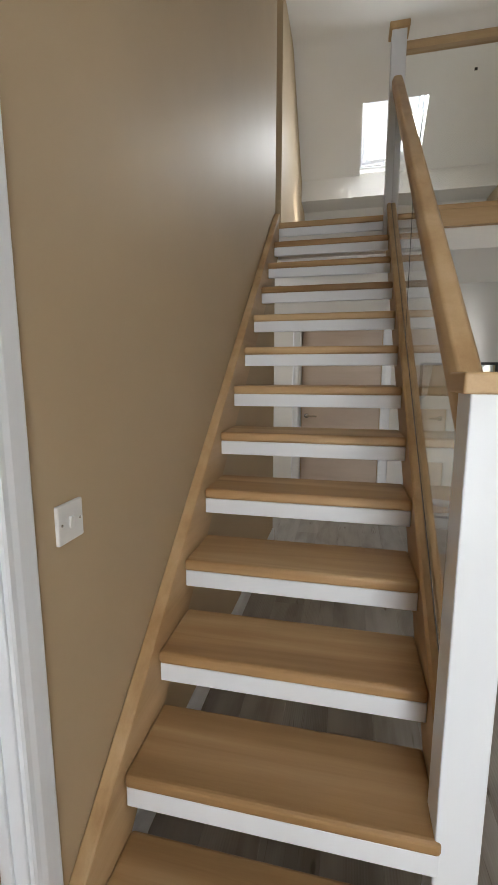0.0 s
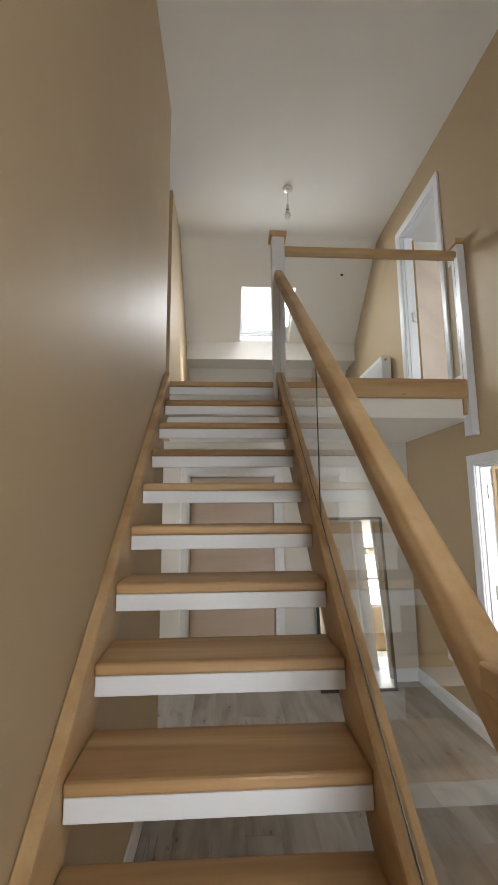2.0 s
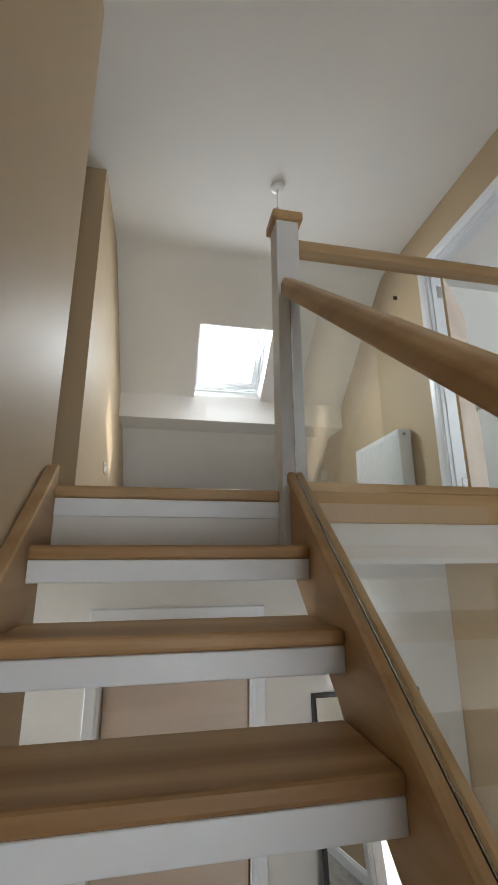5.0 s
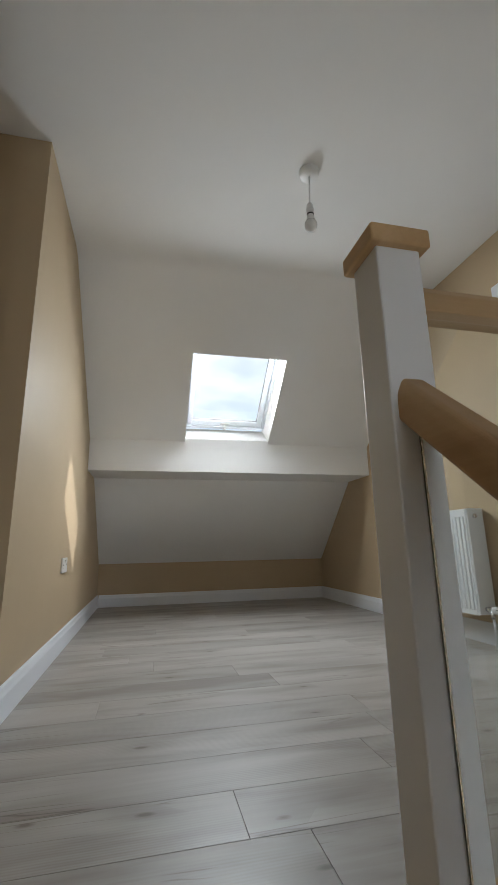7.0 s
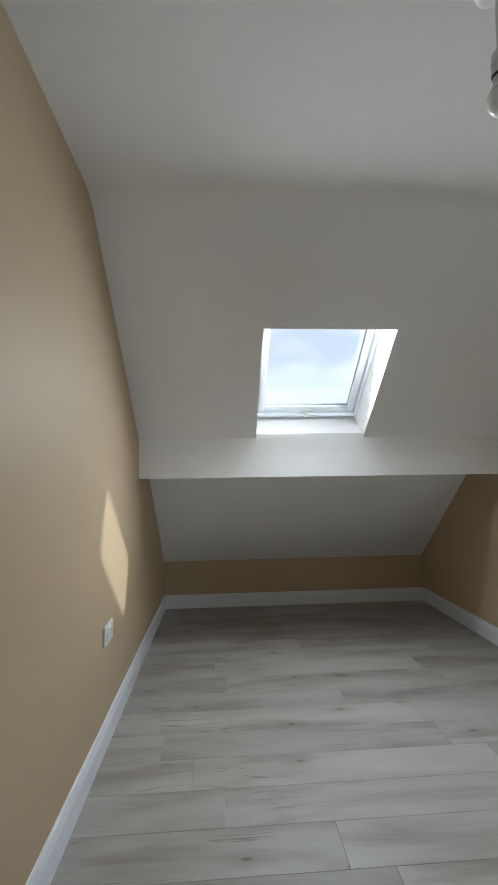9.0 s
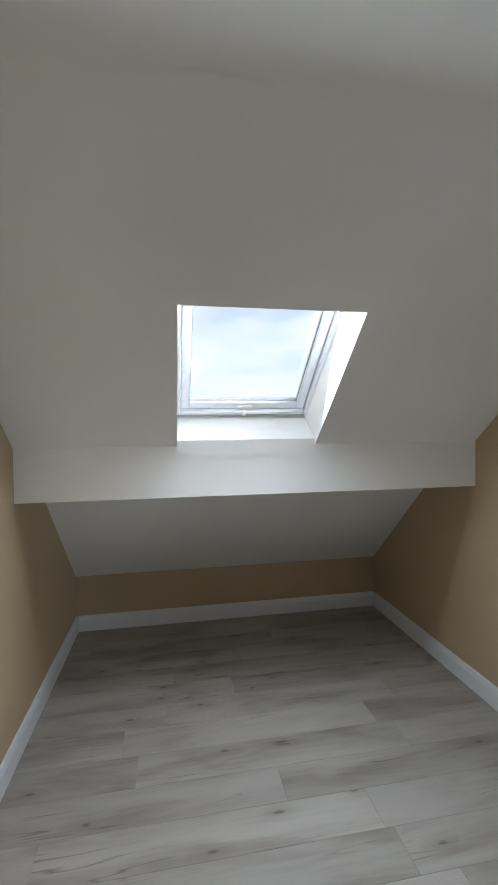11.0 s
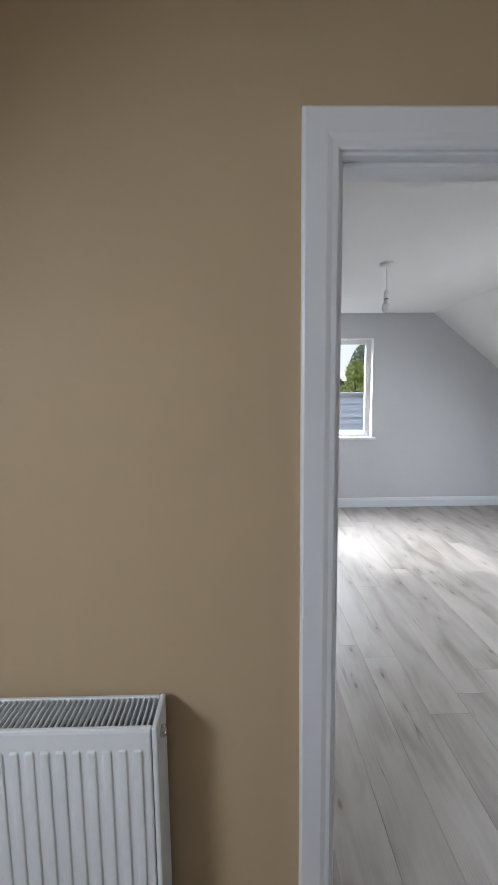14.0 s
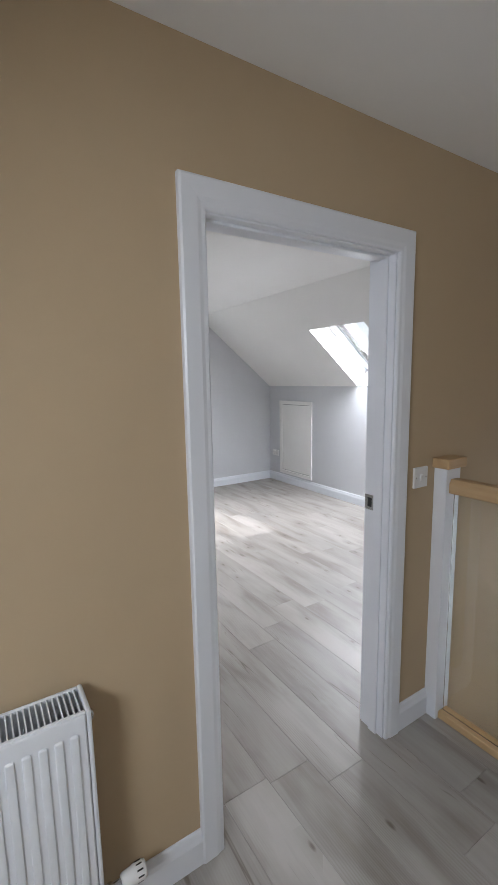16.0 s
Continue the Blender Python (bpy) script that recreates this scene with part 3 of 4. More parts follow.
for lo, hi in (((0, 0, 0), (0.12, 0.06, 2.1)), ((0.88, 0, 0), (1.0, 0.06, 2.1)), ((0.12, 0, 0), (0.88, 0.06, 0.25)), ((0.12, 0, 1.98), (0.88, 0.06, 2.1))):
    part("door_rail", box(bmesh.new(), lo, hi, 0.003), GLOSS, fd)
pane = part("pane", box(bmesh.new(), (0.12, 0.02, 0.25), (0.88, 0.036, 1.98)), PANE, fd)
pane.visible_shadow = False


# ---- skirting ----
def skirting(bm, p, q, side, z, high=0.119, thick=0.016):
    """From p to q along a wall; side is the way into the room."""
    p, q, side = Vector((*p, z)), Vector((*q, z)), Vector((*side, 0))
    shape = [(0, 0.0005), (thick, 0.0005), (thick, high - 0.035), (thick - 0.004, high - 0.022), (thick - 0.007, high - 0.006), (thick - 0.011, high), (0, high)]
    a = [bm.verts.new(p + side * u + Vector((0, 0, h))) for u, h in shape]
    b = [bm.verts.new(q + side * u + Vector((0, 0, h))) for u, h in shape]
    n = len(shape)
    faces = [bm.faces.new(a), bm.faces.new(b)] + [bm.faces.new((a[i], a[(i + 1) % n], b[(i + 1) % n], b[i])) for i in range(n)]
    bmesh.ops.recalc_face_normals(bm, faces=faces)


def baseboard(name, label, runs, z):
    bm = bmesh.new()
    for p, q, side in runs:
        skirting(bm, p, q, side, z)
    solid(name, bm, GLOSS, label, "skirting")


baseboard("baseboard_landing", "white moulded skirting round the landing", [((XS, YS - 0.016), (XS, BACK_Y), (1, 0)), ((-1.7, YS), (XS, YS), (0, -1)),
          ((XS + 0.016, BACK_Y), (XW - 0.016, BACK_Y), (0, -1)), ((XW, BACK_Y), (XW, DOOR_B + 0.0755), (-1, 0)), ((XW, DOOR_A - 0.0755), (XW, 0.068), (-1, 0))], UP)
baseboard("baseboard_bedroom", "white moulded skirting round the bedroom", [((XW + 0.12, KNEE_Y), (RX, KNEE_Y), (0, 1)), ((RX, KNEE_Y + 0.016), (RX, BACK_Y), (-1, 0)),
          ((XW + 0.12, KNEE_Y + 0.016), (XW + 0.12, DOOR_A - 0.08), (1, 0))], UP)
baseboard("baseboard_hall", "white moulded skirting along the hall walls", [((0, -2.81), (0, 0.1), (1, 0)), ((-1.7, GB), (0.0, GB), (0, -1)), ((1.06, GB), (XW, GB), (0, -1)),
          ((XW, GB - 0.016), (XW, LDOOR_B + 0.0755), (-1, 0)), ((XW, LDOOR_A - 0.0755), (XW, HALL_Y), (-1, 0))], 0)


# ---- staircase ----
stairs = thing("staircase", "open-riser oak staircase with white riser bars", "staircase")
tread_bm = box(bmesh.new(), (XL, 0, -0.04), (XR, 0.268, 0.0), 0.012, 3)
tread_mesh = mesh_of("tread", tread_bm, OAK_TREAD)
bar_mesh = mesh_of("riser_bar", box(bmesh.new(), (XL + 0.004, 0.006, -0.1), (XR - 0.002, 0.03, -0.04), 0.003, 2), GLOSS)
for i in range(12):
    y, z = -(12 - i) * GOING, (i + 1) * RISE
    for nm, me, lb in (("tread", tread_mesh, ""), ("riser_bar", bar_mesh, "white painted riser bar")):
        ob = new(nm, me)
        ob.parent, ob.location = stairs, (0, y, z)
        tagged(ob, lb)
part("landing_nosing", box(bmesh.new(), (0.0, 0.0, UP - 0.04), (0.815, 0.10, UP + 0.003), 0.010, 3), OAK_X, stairs, "oak nosing at the head of the stairs")
part("riser_bar", box(bmesh.new(), (XL, 0.006, UP - 0.1), (0.82, 0.0295, UP - 0.04), 0.003, 2), GLOSS, stairs, "white painted riser bar")
part("top_riser", box(bmesh.new(), (0.0, 0.0175, UP - 0.2), (0.82, 0.0295, UP - 0.1)), WHITE_WALL, stairs, "cream painted closed top riser")
PITCH = RISE / GOING


def string_board(x0, x1, above, below, y0=-2.86, y1=0.03):
    line = lambda y: UP + y * PITCH
    outline = [(y0, max(0.0, line(y0) - below)), (y0, line(y0) + above), (y1, min(line(y1) + above, UP + 0.2)), (y1, line(y1) - below)]
    foot = y0 + (below - line(y0)) / PITCH
    if line(y0) - below < 0:
        outline.insert(0, (foot, 0.0))
    return prism(bmesh.new(), outline, "x", x0, x1, 0.006, 2)


part("wall_string", string_board(0.0015, XL, 0.052, 0.245), OAK_Y, stairs, "oak wall string with a rounded top edge")
part("outer_string", string_board(XR, 0.884, 0.055, 0.245, -2.495), OAK_Y, stairs, "oak outer string carrying the glass")

# ---- stair balustrade ----
NX = 0.864


def newel(parent, cx, cy, z0, z1, half=False, label="white newel post"):
    w = 0.049
    x0, x1 = (cx - w, cx + w)
    if half:
        x0, x1 = XW - 0.06, XW - 0.0005
    bm = bmesh.new()
    prism(bm, [(x0, cy - w), (x1, cy - w), (x1, cy + w), (x0, cy + w)], "z", z0, z1 - 0.04, 0.004, 2)
    post = part("newel_post", bm, GLOSS, parent, label)
    o = 0.017
    bm = bmesh.new()
    k0, k1 = x0 - o, (x1 if half else x1 + o)
    prism(bm, [(k0, cy - w - o), (k1, cy - w - o), (k1, cy + w + o), (k0, cy + w + o)], "z", z1 - 0.042, z1, 0.006, 3)
    part("newel_cap", bm, OAK_Y, post, "square oak newel cap")
    return post


rail = thing("stair_balustrade", "oak handrail and clear glass panels between white newels", "balustrade")
newel(rail, 0.873, -2.54, 0.0, 1.461)
newel(rail, 0.862, 0.005, 2.40, 3.798)


def sloped_bar(profile, y0, y1, at, bevel=0.0):
    """A bar along the pitch: (x, height) profile above the line z = at + y * PITCH."""
    bm = bmesh.new()
    ends = [[bm.verts.new((x, y, at + y * PITCH + h)) for x, h in profile] for y in (y0, y1)]
    n = len(profile)
    faces = [bm.faces.new(e) for e in ends] + [bm.faces.new((ends[0][i], ends[0][(i + 1) % n], ends[1][(i + 1) % n], ends[1][i])) for i in range(n)]
    bmesh.ops.recalc_face_normals(bm, faces=faces)
    if bevel:
        long_edges = [e for e in bm.edges if abs(e.verts[0].co.y - e.verts[1].co.y) > 0.5]
        bmesh.ops.bevel(bm, geom=long_edges, offset=bevel, segments=4, profile=0.5, affect="EDGES")
    return bm


def rail_profile(w, h):
    return [(NX - w, 0), (NX - w, h * 0.62), (NX - w * 0.62, h), (NX + w * 0.62, h), (NX + w, h * 0.62), (NX + w, 0)]


part("handrail", sloped_bar(rail_profile(0.038, 0.085), -2.492, -0.043, 3.512 - 0.085, 0.008), OAK_Y, rail, "moulded oak handrail")
for x0, x1 in ((NX - 0.034, NX - 0.005), (NX + 0.005, NX + 0.034)):
    part("base_rail", sloped_bar([(x0, 0), (x0, 0.026), (x0 + 0.008, 0.036), (x1 - 0.004, 0.036), (x1, 0.03), (x1, 0)], -2.492, -0.043, UP + 0.064), OAK_Y, rail, "oak base rail grooved for glass")
part("glazing_seal", sloped_bar([(NX - 0.0048, 0), (NX - 0.0048, 0.0335), (NX + 0.0048, 0.0335), (NX + 0.0048, 0)], -2.492, -0.043, UP + 0.064), SEAL, rail, "dark glazing seal")


def glass_panel(parent, y0, y1):
    lo, hi, t = UP + 0.098, 3.512 - 0.082, 0.004
    bm = prism(bmesh.new(), [(y0, lo + y0 * PITCH), (y1, lo + y1 * PITCH), (y1, hi + y1 * PITCH), (y0, hi + y0 * PITCH)], "x", NX - t, NX + t)
    ob = part("glass_panel", bm, GLASS, parent, "clear toughened glass panel")
    ob.visible_shadow = False
    for y, s in ((y0, -1), (y1, 1)):
        e = prism(bmesh.new(), [(y + s * 0.001, lo + y * PITCH), (y + s * 0.003, lo + y * PITCH), (y + s * 0.003, hi + y * PITCH), (y + s * 0.001, hi + y * PITCH)], "x", NX - t, NX + t)
        part("glass_edge", e, GLASS_EDGE, ob, "dark polished glass edge")


glass_panel(rail, -2.488, -1.261)
glass_panel(rail, -1.239, -0.05)

# ---- landing balustrade ----
lb = thing("landing_balustrade", "level oak rail and clear glass at the landing edge", "balustrade")
LY = 0.015
x0, x1 = 0.911, XW - 0.06
newel(lb, 0, LY + 0.003, 2.20, 3.787, True, "white half newel against the wall")
bm = bmesh.new()
prism(bm, [(LY - 0.034, 3.64), (LY + 0.034, 3.64), (LY + 0.034, 3.68), (LY + 0.022, 3.70), (LY - 0.022, 3.70), (LY - 0.034, 3.68)], "x", x0, x1, 0.003, 2)
part("handrail", bm, OAK_X, lb, "level oak handrail")
for a, b in ((LY - 0.034, LY - 0.005), (LY + 0.005, LY + 0.034)):
    part("base_rail", box(bmesh.new(), (x0, a, UP + 0.001), (x1, b, UP + 0.034), 0.004, 2), OAK_X, lb, "oak base rail grooved for glass")
part("glazing_seal", box(bmesh.new(), (x0, LY - 0.005, UP + 0.001), (x1, LY + 0.005, UP + 0.030)), SEAL, lb, "dark glazing seal")
pn = part("glass_panel", box(bmesh.new(), (x0 + 0.006, LY - 0.004, UP + 0.030), (x1 - 0.006, LY + 0.004, 3.642)), GLASS, lb, "clear toughened glass panel")
pn.visible_shadow = False
part("apron", box(bmesh.new(), (x0 - 0.01, LY - 0.034, 2.488), (x1, 0.0295, UP + 0.0005), 0.003, 2), OAK_X, lb, "oak apron board at the landing edge")
part("apron_block", box(bmesh.new(), (x1 - 0.022, LY - 0.012, 2.36), (x1 - 0.001, 0.0295, 2.4875), 0.002), OAK_Z, lb, "short oak end block")


# ---- roof windows ----
def roof_window(name, label, m, w, length, depth):
    """Local x across, y down the slope, z outward; the opening's near top corner is the origin."""
    root = thing(name, label, "roof window", m, kind="structure")
    z0, f, s = depth, 0.020, 0.046
    bm = bmesh.new()
    for lo, hi in (((0, 0, z0), (f, length, z0 + 0.1)), ((w - f, 0, z0), (w, length, z0 + 0.1)), ((f, 0, z0), (w - f, f, z0 + 0.1)), ((f, length - f, z0), (w - f, length, z0 + 0.1))):
        box(bm, lo, hi, 0.003)
    part("window_frame", bm, GLOSS, root)
    bm = bmesh.new()
    a, b, c, d = f + 0.004, w - f - 0.004, f + 0.004, length - f - 0.004
    z1 = z0 + 0.022
    for lo, hi in (((a, c, z1), (a + s, d, z1 + 0.05)), ((b - s, c, z1), (b, d, z1 + 0.05)), ((a + s, c, z1), (b - s, c + s, z1 + 0.05)), ((a + s, d - s, z1), (b - s, d, z1 + 0.05))):
        box(bm, lo, hi, 0.004)
    sash = part("sash", bm, GLOSS, root)
    g = part("pane", box(bmesh.new(), (a + s - 0.004, c + s - 0.004, z1 + 0.022), (b - s + 0.004, d - s + 0.004, z1 + 0.030)), PANE, sash)
    g.visible_shadow = False
    bm = bmesh.new()
    for lo, hi in (((a + s - 0.002, d - s - 0.002, z1 + 0.019), (b - s + 0.002, d - s, z1 + 0.022)), ((a + s, c + s, z1 + 0.019), (a + s + 0.002, d - s, z1 + 0.022)), ((b - s - 0.002, c + s, z1 + 0.019), (b - s, d - s, z1 + 0.022))):
        box(bm, lo, hi)
    part("glazing_seal", bm, SEAL, sash, "thin dark glazing seal")
    bm = box(bmesh.new(), (w / 2 - 0.04, d - 0.03, z1 - 0.012), (w / 2 + 0.04, d - 0.008, z1 + 0.002), 0.004, 2)
    box(bm, (w / 2 - 0.012, d - 0.012, z1 - 0.03), (w / 2 + 0.012, d + 0.03, z1 - 0.012), 0.005, 2)
    part("window_handle", bm, PLASTIC, sash, "white window catch")
    # outer flashing closes the joint to the roof
    bm = boxes(((-0.05, -0.05, z0 + 0.09), (f, length + 0.05, z0 + 0.16)), ((w - f, -0.05, z0 + 0.09), (w + 0.05, length + 0.05, z0 + 0.16)), ((f, -0.05, z0 + 0.09), (w - f, f, z0 + 0.16)), ((f, length - f, z0 + 0.09), (w - f, length + 0.05, z0 + 0.10)))
    part("flashing", bm, BLACK, root, "dark metal flashing")
    return root


top = Vector((0, KINK_Y, CEIL)) + SL * ((SKY_Y - KINK_Y) / SL.y)
m = Matrix(((1, 0, 0, SKY1), (0, SL.y, NO.y, top.y), (0, SL.z, NO.z, top.z), (0, 0, 0, 1)))
roof_window("window_1", "white centre-pivot roof window over the landing", m, SKY2 - SKY1, LEN - (SKY_Y - KINK_Y) / SL.y, 0.21)
s2 = Vector((0, -1, -RT)).normalized()
n2 = Vector((0, -RT, 1)).normalized()
z2 = CEIL - (RKINK_Y - RSY) * RT
m = Matrix(((-1, 0, 0, RS2), (0, s2.y, n2.y, RSY), (0, s2.z, n2.z, z2), (0, 0, 0, 1)))
w2 = roof_window("window_2", "white roof window in the bedroom slope", m, RS2 - RS1, (RSY - KNEE_Y) / -s2.y, 0.21)
span = (RSY - KNEE_Y) / -s2.y
part("reveal_sill", box(bmesh.new(), (0.001, span - 0.012, 0.004), (RS2 - RS1 - 0.001, span + 0.03, 0.209), 0.002), CEILING, w2, "white painted lower reveal")

# roof window out of view, added only as an opening for the stair fill
s5 = Vector((0, -1, -HT)).normalized()
n5 = Vector((0, -HT, 1)).normalized()
m = Matrix(((-1, 0, 0, HS2), (0, s5.y, n5.y, HSA), (0, s5.z, n5.z, CEIL + (HSA - RKINK_Y) * HT), (0, 0, 0, 1)))
roof_window("added_window_5", "assumed white roof window, out of view, added to light the stairs", m, HS2 - HS1, (HSA - HSB) / -s5.y, 0.10)

# bedroom gable window
w3 = thing("window_3", "white casement window with a view of roofs", "window", None, kind="structure")
X = RX + 0.11
for lo, hi in (((X, WIN_A, WIN_LO), (X + 0.07, WIN_A + 0.06, WIN_HI)), ((X, WIN_B - 0.06, WIN_LO), (X + 0.07, WIN_B, WIN_HI)), ((X, WIN_A + 0.06, WIN_LO), (X + 0.07, WIN_B - 0.06, WIN_LO + 0.07)),
               ((X, WIN_A + 0.06, WIN_HI - 0.06), (X + 0.07, WIN_B - 0.06, WIN_HI)), ((X, 0.36, WIN_LO + 0.07), (X + 0.07, 0.43, WIN_HI - 0.06))):
    part("window_frame", box(bmesh.new(), lo, hi, 0.006, 2), PLASTIC, w3)
for a, b in ((WIN_A + 0.055, 0.365), (0.425, WIN_B - 0.055)):
    g = part("pane", box(bmesh.new(), (X + 0.03, a, WIN_LO + 0.065), (X + 0.038, b, WIN_HI - 0.055)), PANE, w3)
    g.visible_shadow = False
part("window_sill", box(bmesh.new(), (RX - 0.03, WIN_A - 0.04, WIN_LO - 0.03), (RX + 0.11, WIN_B + 0.04, WIN_LO + 0.004), 0.006, 2), GLOSS, w3, "white painted window board")
rv = bmesh.new()
for lo, hi in (((RX - 0.001, WIN_A - 0.0, WIN_LO), (X, WIN_A + 0.003, WIN_HI)), ((RX - 0.001, WIN_B - 0.003, WIN_LO), (X, WIN_B, WIN_HI)), ((RX - 0.001, WIN_A, WIN_HI - 0.003), (X, WIN_B, WIN_HI))):
    box(rv, lo, hi)
part("reveal", rv, WHITE_WALL, w3, "white painted reveal")
# side room window
w4 = thing("window_4", "white casement window of the side room", "window", None, kind="structure")
SY = HALL_Y - 0.08
for lo, hi in (((SW1, SY, SW_LO), (SW1 + 0.07, SY + 0.06, SW_HI)), ((SW2 - 0.07, SY, SW_LO), (SW2, SY + 0.06, SW_HI)), ((SW1 + 0.07, SY, SW_LO), (SW2 - 0.07, SY + 0.06, SW_LO + 0.07)),
               ((SW1 + 0.07, SY, SW_HI - 0.07), (SW2 - 0.07, SY + 0.06, SW_HI)), ((SW1 + 0.07, SY, 1.5), (SW2 - 0.07, SY + 0.06, 1.56))):
    part("window_frame", box(bmesh.new(), lo, hi, 0.005), PLASTIC, w4)
for a, b in ((SW_LO + 0.065, 1.505), (1.555, SW_HI - 0.065)):
    g = part("pane", box(bmesh.new(), (SW1 + 0.065, SY + 0.026, a), (SW2 - 0.065, SY + 0.033, b)), PANE, w4)
    g.visible_shadow = False
# unseen window, added so that the passage and back wall get light
w6 = thing("added_window_6", "assumed white casement window, out of view, added to light the passage", "window", None, kind="structure")
for lo, hi in (((-1.8, 0.3, 0.9), (-1.74, 0.36, 2.0)), ((-1.8, 1.09, 0.9), (-1.74, 1.15, 2.0)), ((-1.8, 0.36, 0.9), (-1.74, 1.09, 0.97)), ((-1.8, 0.36, 1.93), (-1.74, 1.09, 2.0))):
    part("window_frame", box(bmesh.new(), lo, hi, 0.005), PLASTIC, w6)
g = part("pane", box(bmesh.new(), (-1.775, 0.355, 0.965), (-1.768, 1.095, 1.935)), PANE, w6)
g.visible_shadow = False

# access hatch in the knee wall
h = thing("access_hatch", "white painted access hatch in the knee wall", "hatch", pose(5.683, KNEE_Y, UP + 0.142))
for lo, hi in (((0, 0.0005, 0), (0.05, 0.022, 1.07)), ((0.66, 0.0005, 0), (0.71, 0.022, 1.07)), ((0.05, 0.0005, 0), (0.66, 0.022, 0.05)), ((0.05, 0.0005, 1.02), (0.66, 0.022, 1.07))):
    part("hatch_frame", box(bmesh.new(), lo, hi, 0.003, 2), CEILING, h)
part("hatch_door", box(bmesh.new(), (0.056, 0.0005, 0.056), (0.654, 0.014, 1.014), 0.002), CEILING, h)
part("hatch_gap", box(bmesh.new(), (0.05, 0.0003, 0.05), (0.66, 0.003, 1.02)), DARK, h, "dark gap round the hatch door")


# ---- radiator ----
def radiator():
    """Local x along the wall, y out of it, z up; the floor is z = 0 and the wall's face y = 0."""
    root = thing("radiator", "white double panel radiator with pressed flutes", "radiator")
    w, z0, z1 = 0.80, 0.171, 0.771
    y0, y1 = 0.020, 0.128
    bm = bmesh.new()
    box(bm, (0.013, y1 - 0.010, z0), (w - 0.013, y1 + 0.001, z1 - 0.004), 0.004, 2)
    n = 23
    pitch = (w - 0.05) / n
    part("front_panel", bm, ENAMEL, root, "white fluted front panel")
    fl = bmesh.new()
    rings = []
    for half, d, e in ((0.0104, -0.001, 0.0), (0.0092, 0.0034, 0.001), (0.0082, 0.0052, 0.002), (0.0064, 0.0056, 0.004)):
        ring = []
        for k in range(16):
            a = 2 * math.pi * k / 16
            c, q = (math.copysign(abs(v) ** 0.55, v) for v in (math.cos(a), math.sin(a)))
            z = (z1 - 0.052 - e if q >= 0 else z0 + 0.035 + e) + half * 0.8 * q
            ring.append(fl.verts.new((half * c, y1 + d, z)))
        rings.append(ring)
    f = [fl.faces.new((u[k], u[(k + 1) % 16], v[(k + 1) % 16], v[k])) for u, v in zip(rings, rings[1:]) for k in range(16)] + [fl.faces.new(rings[-1])]
    bmesh.ops.recalc_face_normals(fl, faces=f)
    for q in f:
        q.smooth = True
    flute = mesh_of("flute", fl, ENAMEL)
    for i in range(n):
        ob = new("flute", flute)
        ob.parent, ob.location = root, (0.025 + pitch * (i + 0.5), 0, 0)
    part("back_panel", box(bmesh.new(), (0.006, y0, z0), (w - 0.006, y0 + 0.010, z1 - 0.006), 0.003), ENAMEL, root)
    for a in (0.0, w - 0.012):
        part("side_panel", box(bmesh.new(), (a, y0 - 0.002, z0 + 0.004), (a + 0.012, y1 - 0.002, z1), 0.004, 2), ENAMEL, root)
    bm = bmesh.new()
    for lo, hi in (((0.012, y1 - 0.014, z1 - 0.012), (w - 0.012, y1 - 0.004, z1 - 0.001)), ((0.012, y0, z1 - 0.012), (w - 0.012, y0 + 0.010, z1 - 0.001))):
        box(bm, lo, hi, 0.002)
    part("grille_rim", bm, ENAMEL, root)
    slat = mesh_of("grille_slat", box(bmesh.new(), (-0.0016, y0 + 0.009, -0.012), (0.0016, y1 - 0.013, -0.002), 0.0006), ENAMEL)
    for i in range(62):
        ob = new("grille_slat", slat)
        ob.parent, ob.location = root, (0.022 + i * (w - 0.044) / 61, 0, z1)
    bm = bmesh.new()
    for i in range(40):
        x = 0.02 + i * (w - 0.04) / 39
        box(bm, (x - 0.0008, y0 + 0.012, z0 + 0.02), (x + 0.0008, y1 - 0.012, z1 - 0.05))
    part("convector_fins", bm, FIN, root, "grey metal convector fins")
    for x, s in ((0.0, -1), (w, 1)):
        t = bmesh.new()
        turned(t, [(0.0, 0), (0.013, 0), (0.013, 0.008), (0.008, 0.012), (0.0, 0.012)], 12, "x", (0, 0, 0))
        for v in t.verts:
            v.co.x *= s
        bmesh.ops.translate(t, verts=t.verts, vec=(x, 0.08, z1 - 0.045))
        bmesh.ops.recalc_face_normals(t, faces=t.faces)
        part("vent_plug", t, CHROME, root, "steel vent plug")
    # thermostatic valve at local x = w, lockshield at local x = 0
    zv = z0 + 0.035
    bm = bmesh.new()
    turned(bm, [(0.0, 0), (0.011, 0), (0.011, 0.012), (0.015, 0.014), (0.015, 0.026), (0.009, 0.028), (0.009, 0.05), (0.0, 0.05)], 14, "x", (w, 0.08, zv))
    turned(bm, [(0.0, -0.045), (0.013, -0.045), (0.013, -0.026), (0.009, -0.024), (0.009, 0.0), (0.0, 0.0)], 14, "z", (w + 0.042, 0.08, zv))
    valve = part("valve_body", bm, CHROME, root, "chrome valve body")
    bm = bmesh.new()
    turned(bm, [(0.0, 0), (0.016, 0), (0.019, 0.006), (0.021, 0.03), (0.0225, 0.034), (0.0225, 0.058), (0.020, 0.066), (0.0, 0.068)], 28, "x", (w + 0.05, 0.08, zv))
    head = part("valve_head", bm, PLASTIC, root, "white thermostatic valve head")
    bm = bmesh.new()
    for i in range(9):
        a = math.pi * (0.1 + i * 0.2)
        c = Vector((w + 0.098, 0.08 + 0.0222 * math.cos(a), zv + 0.0222 * math.sin(a)))
        box(bm, c - Vector((0.008, 0.0016, 0.0016)), c + Vector((0.008, 0.0016, 0.0016)))
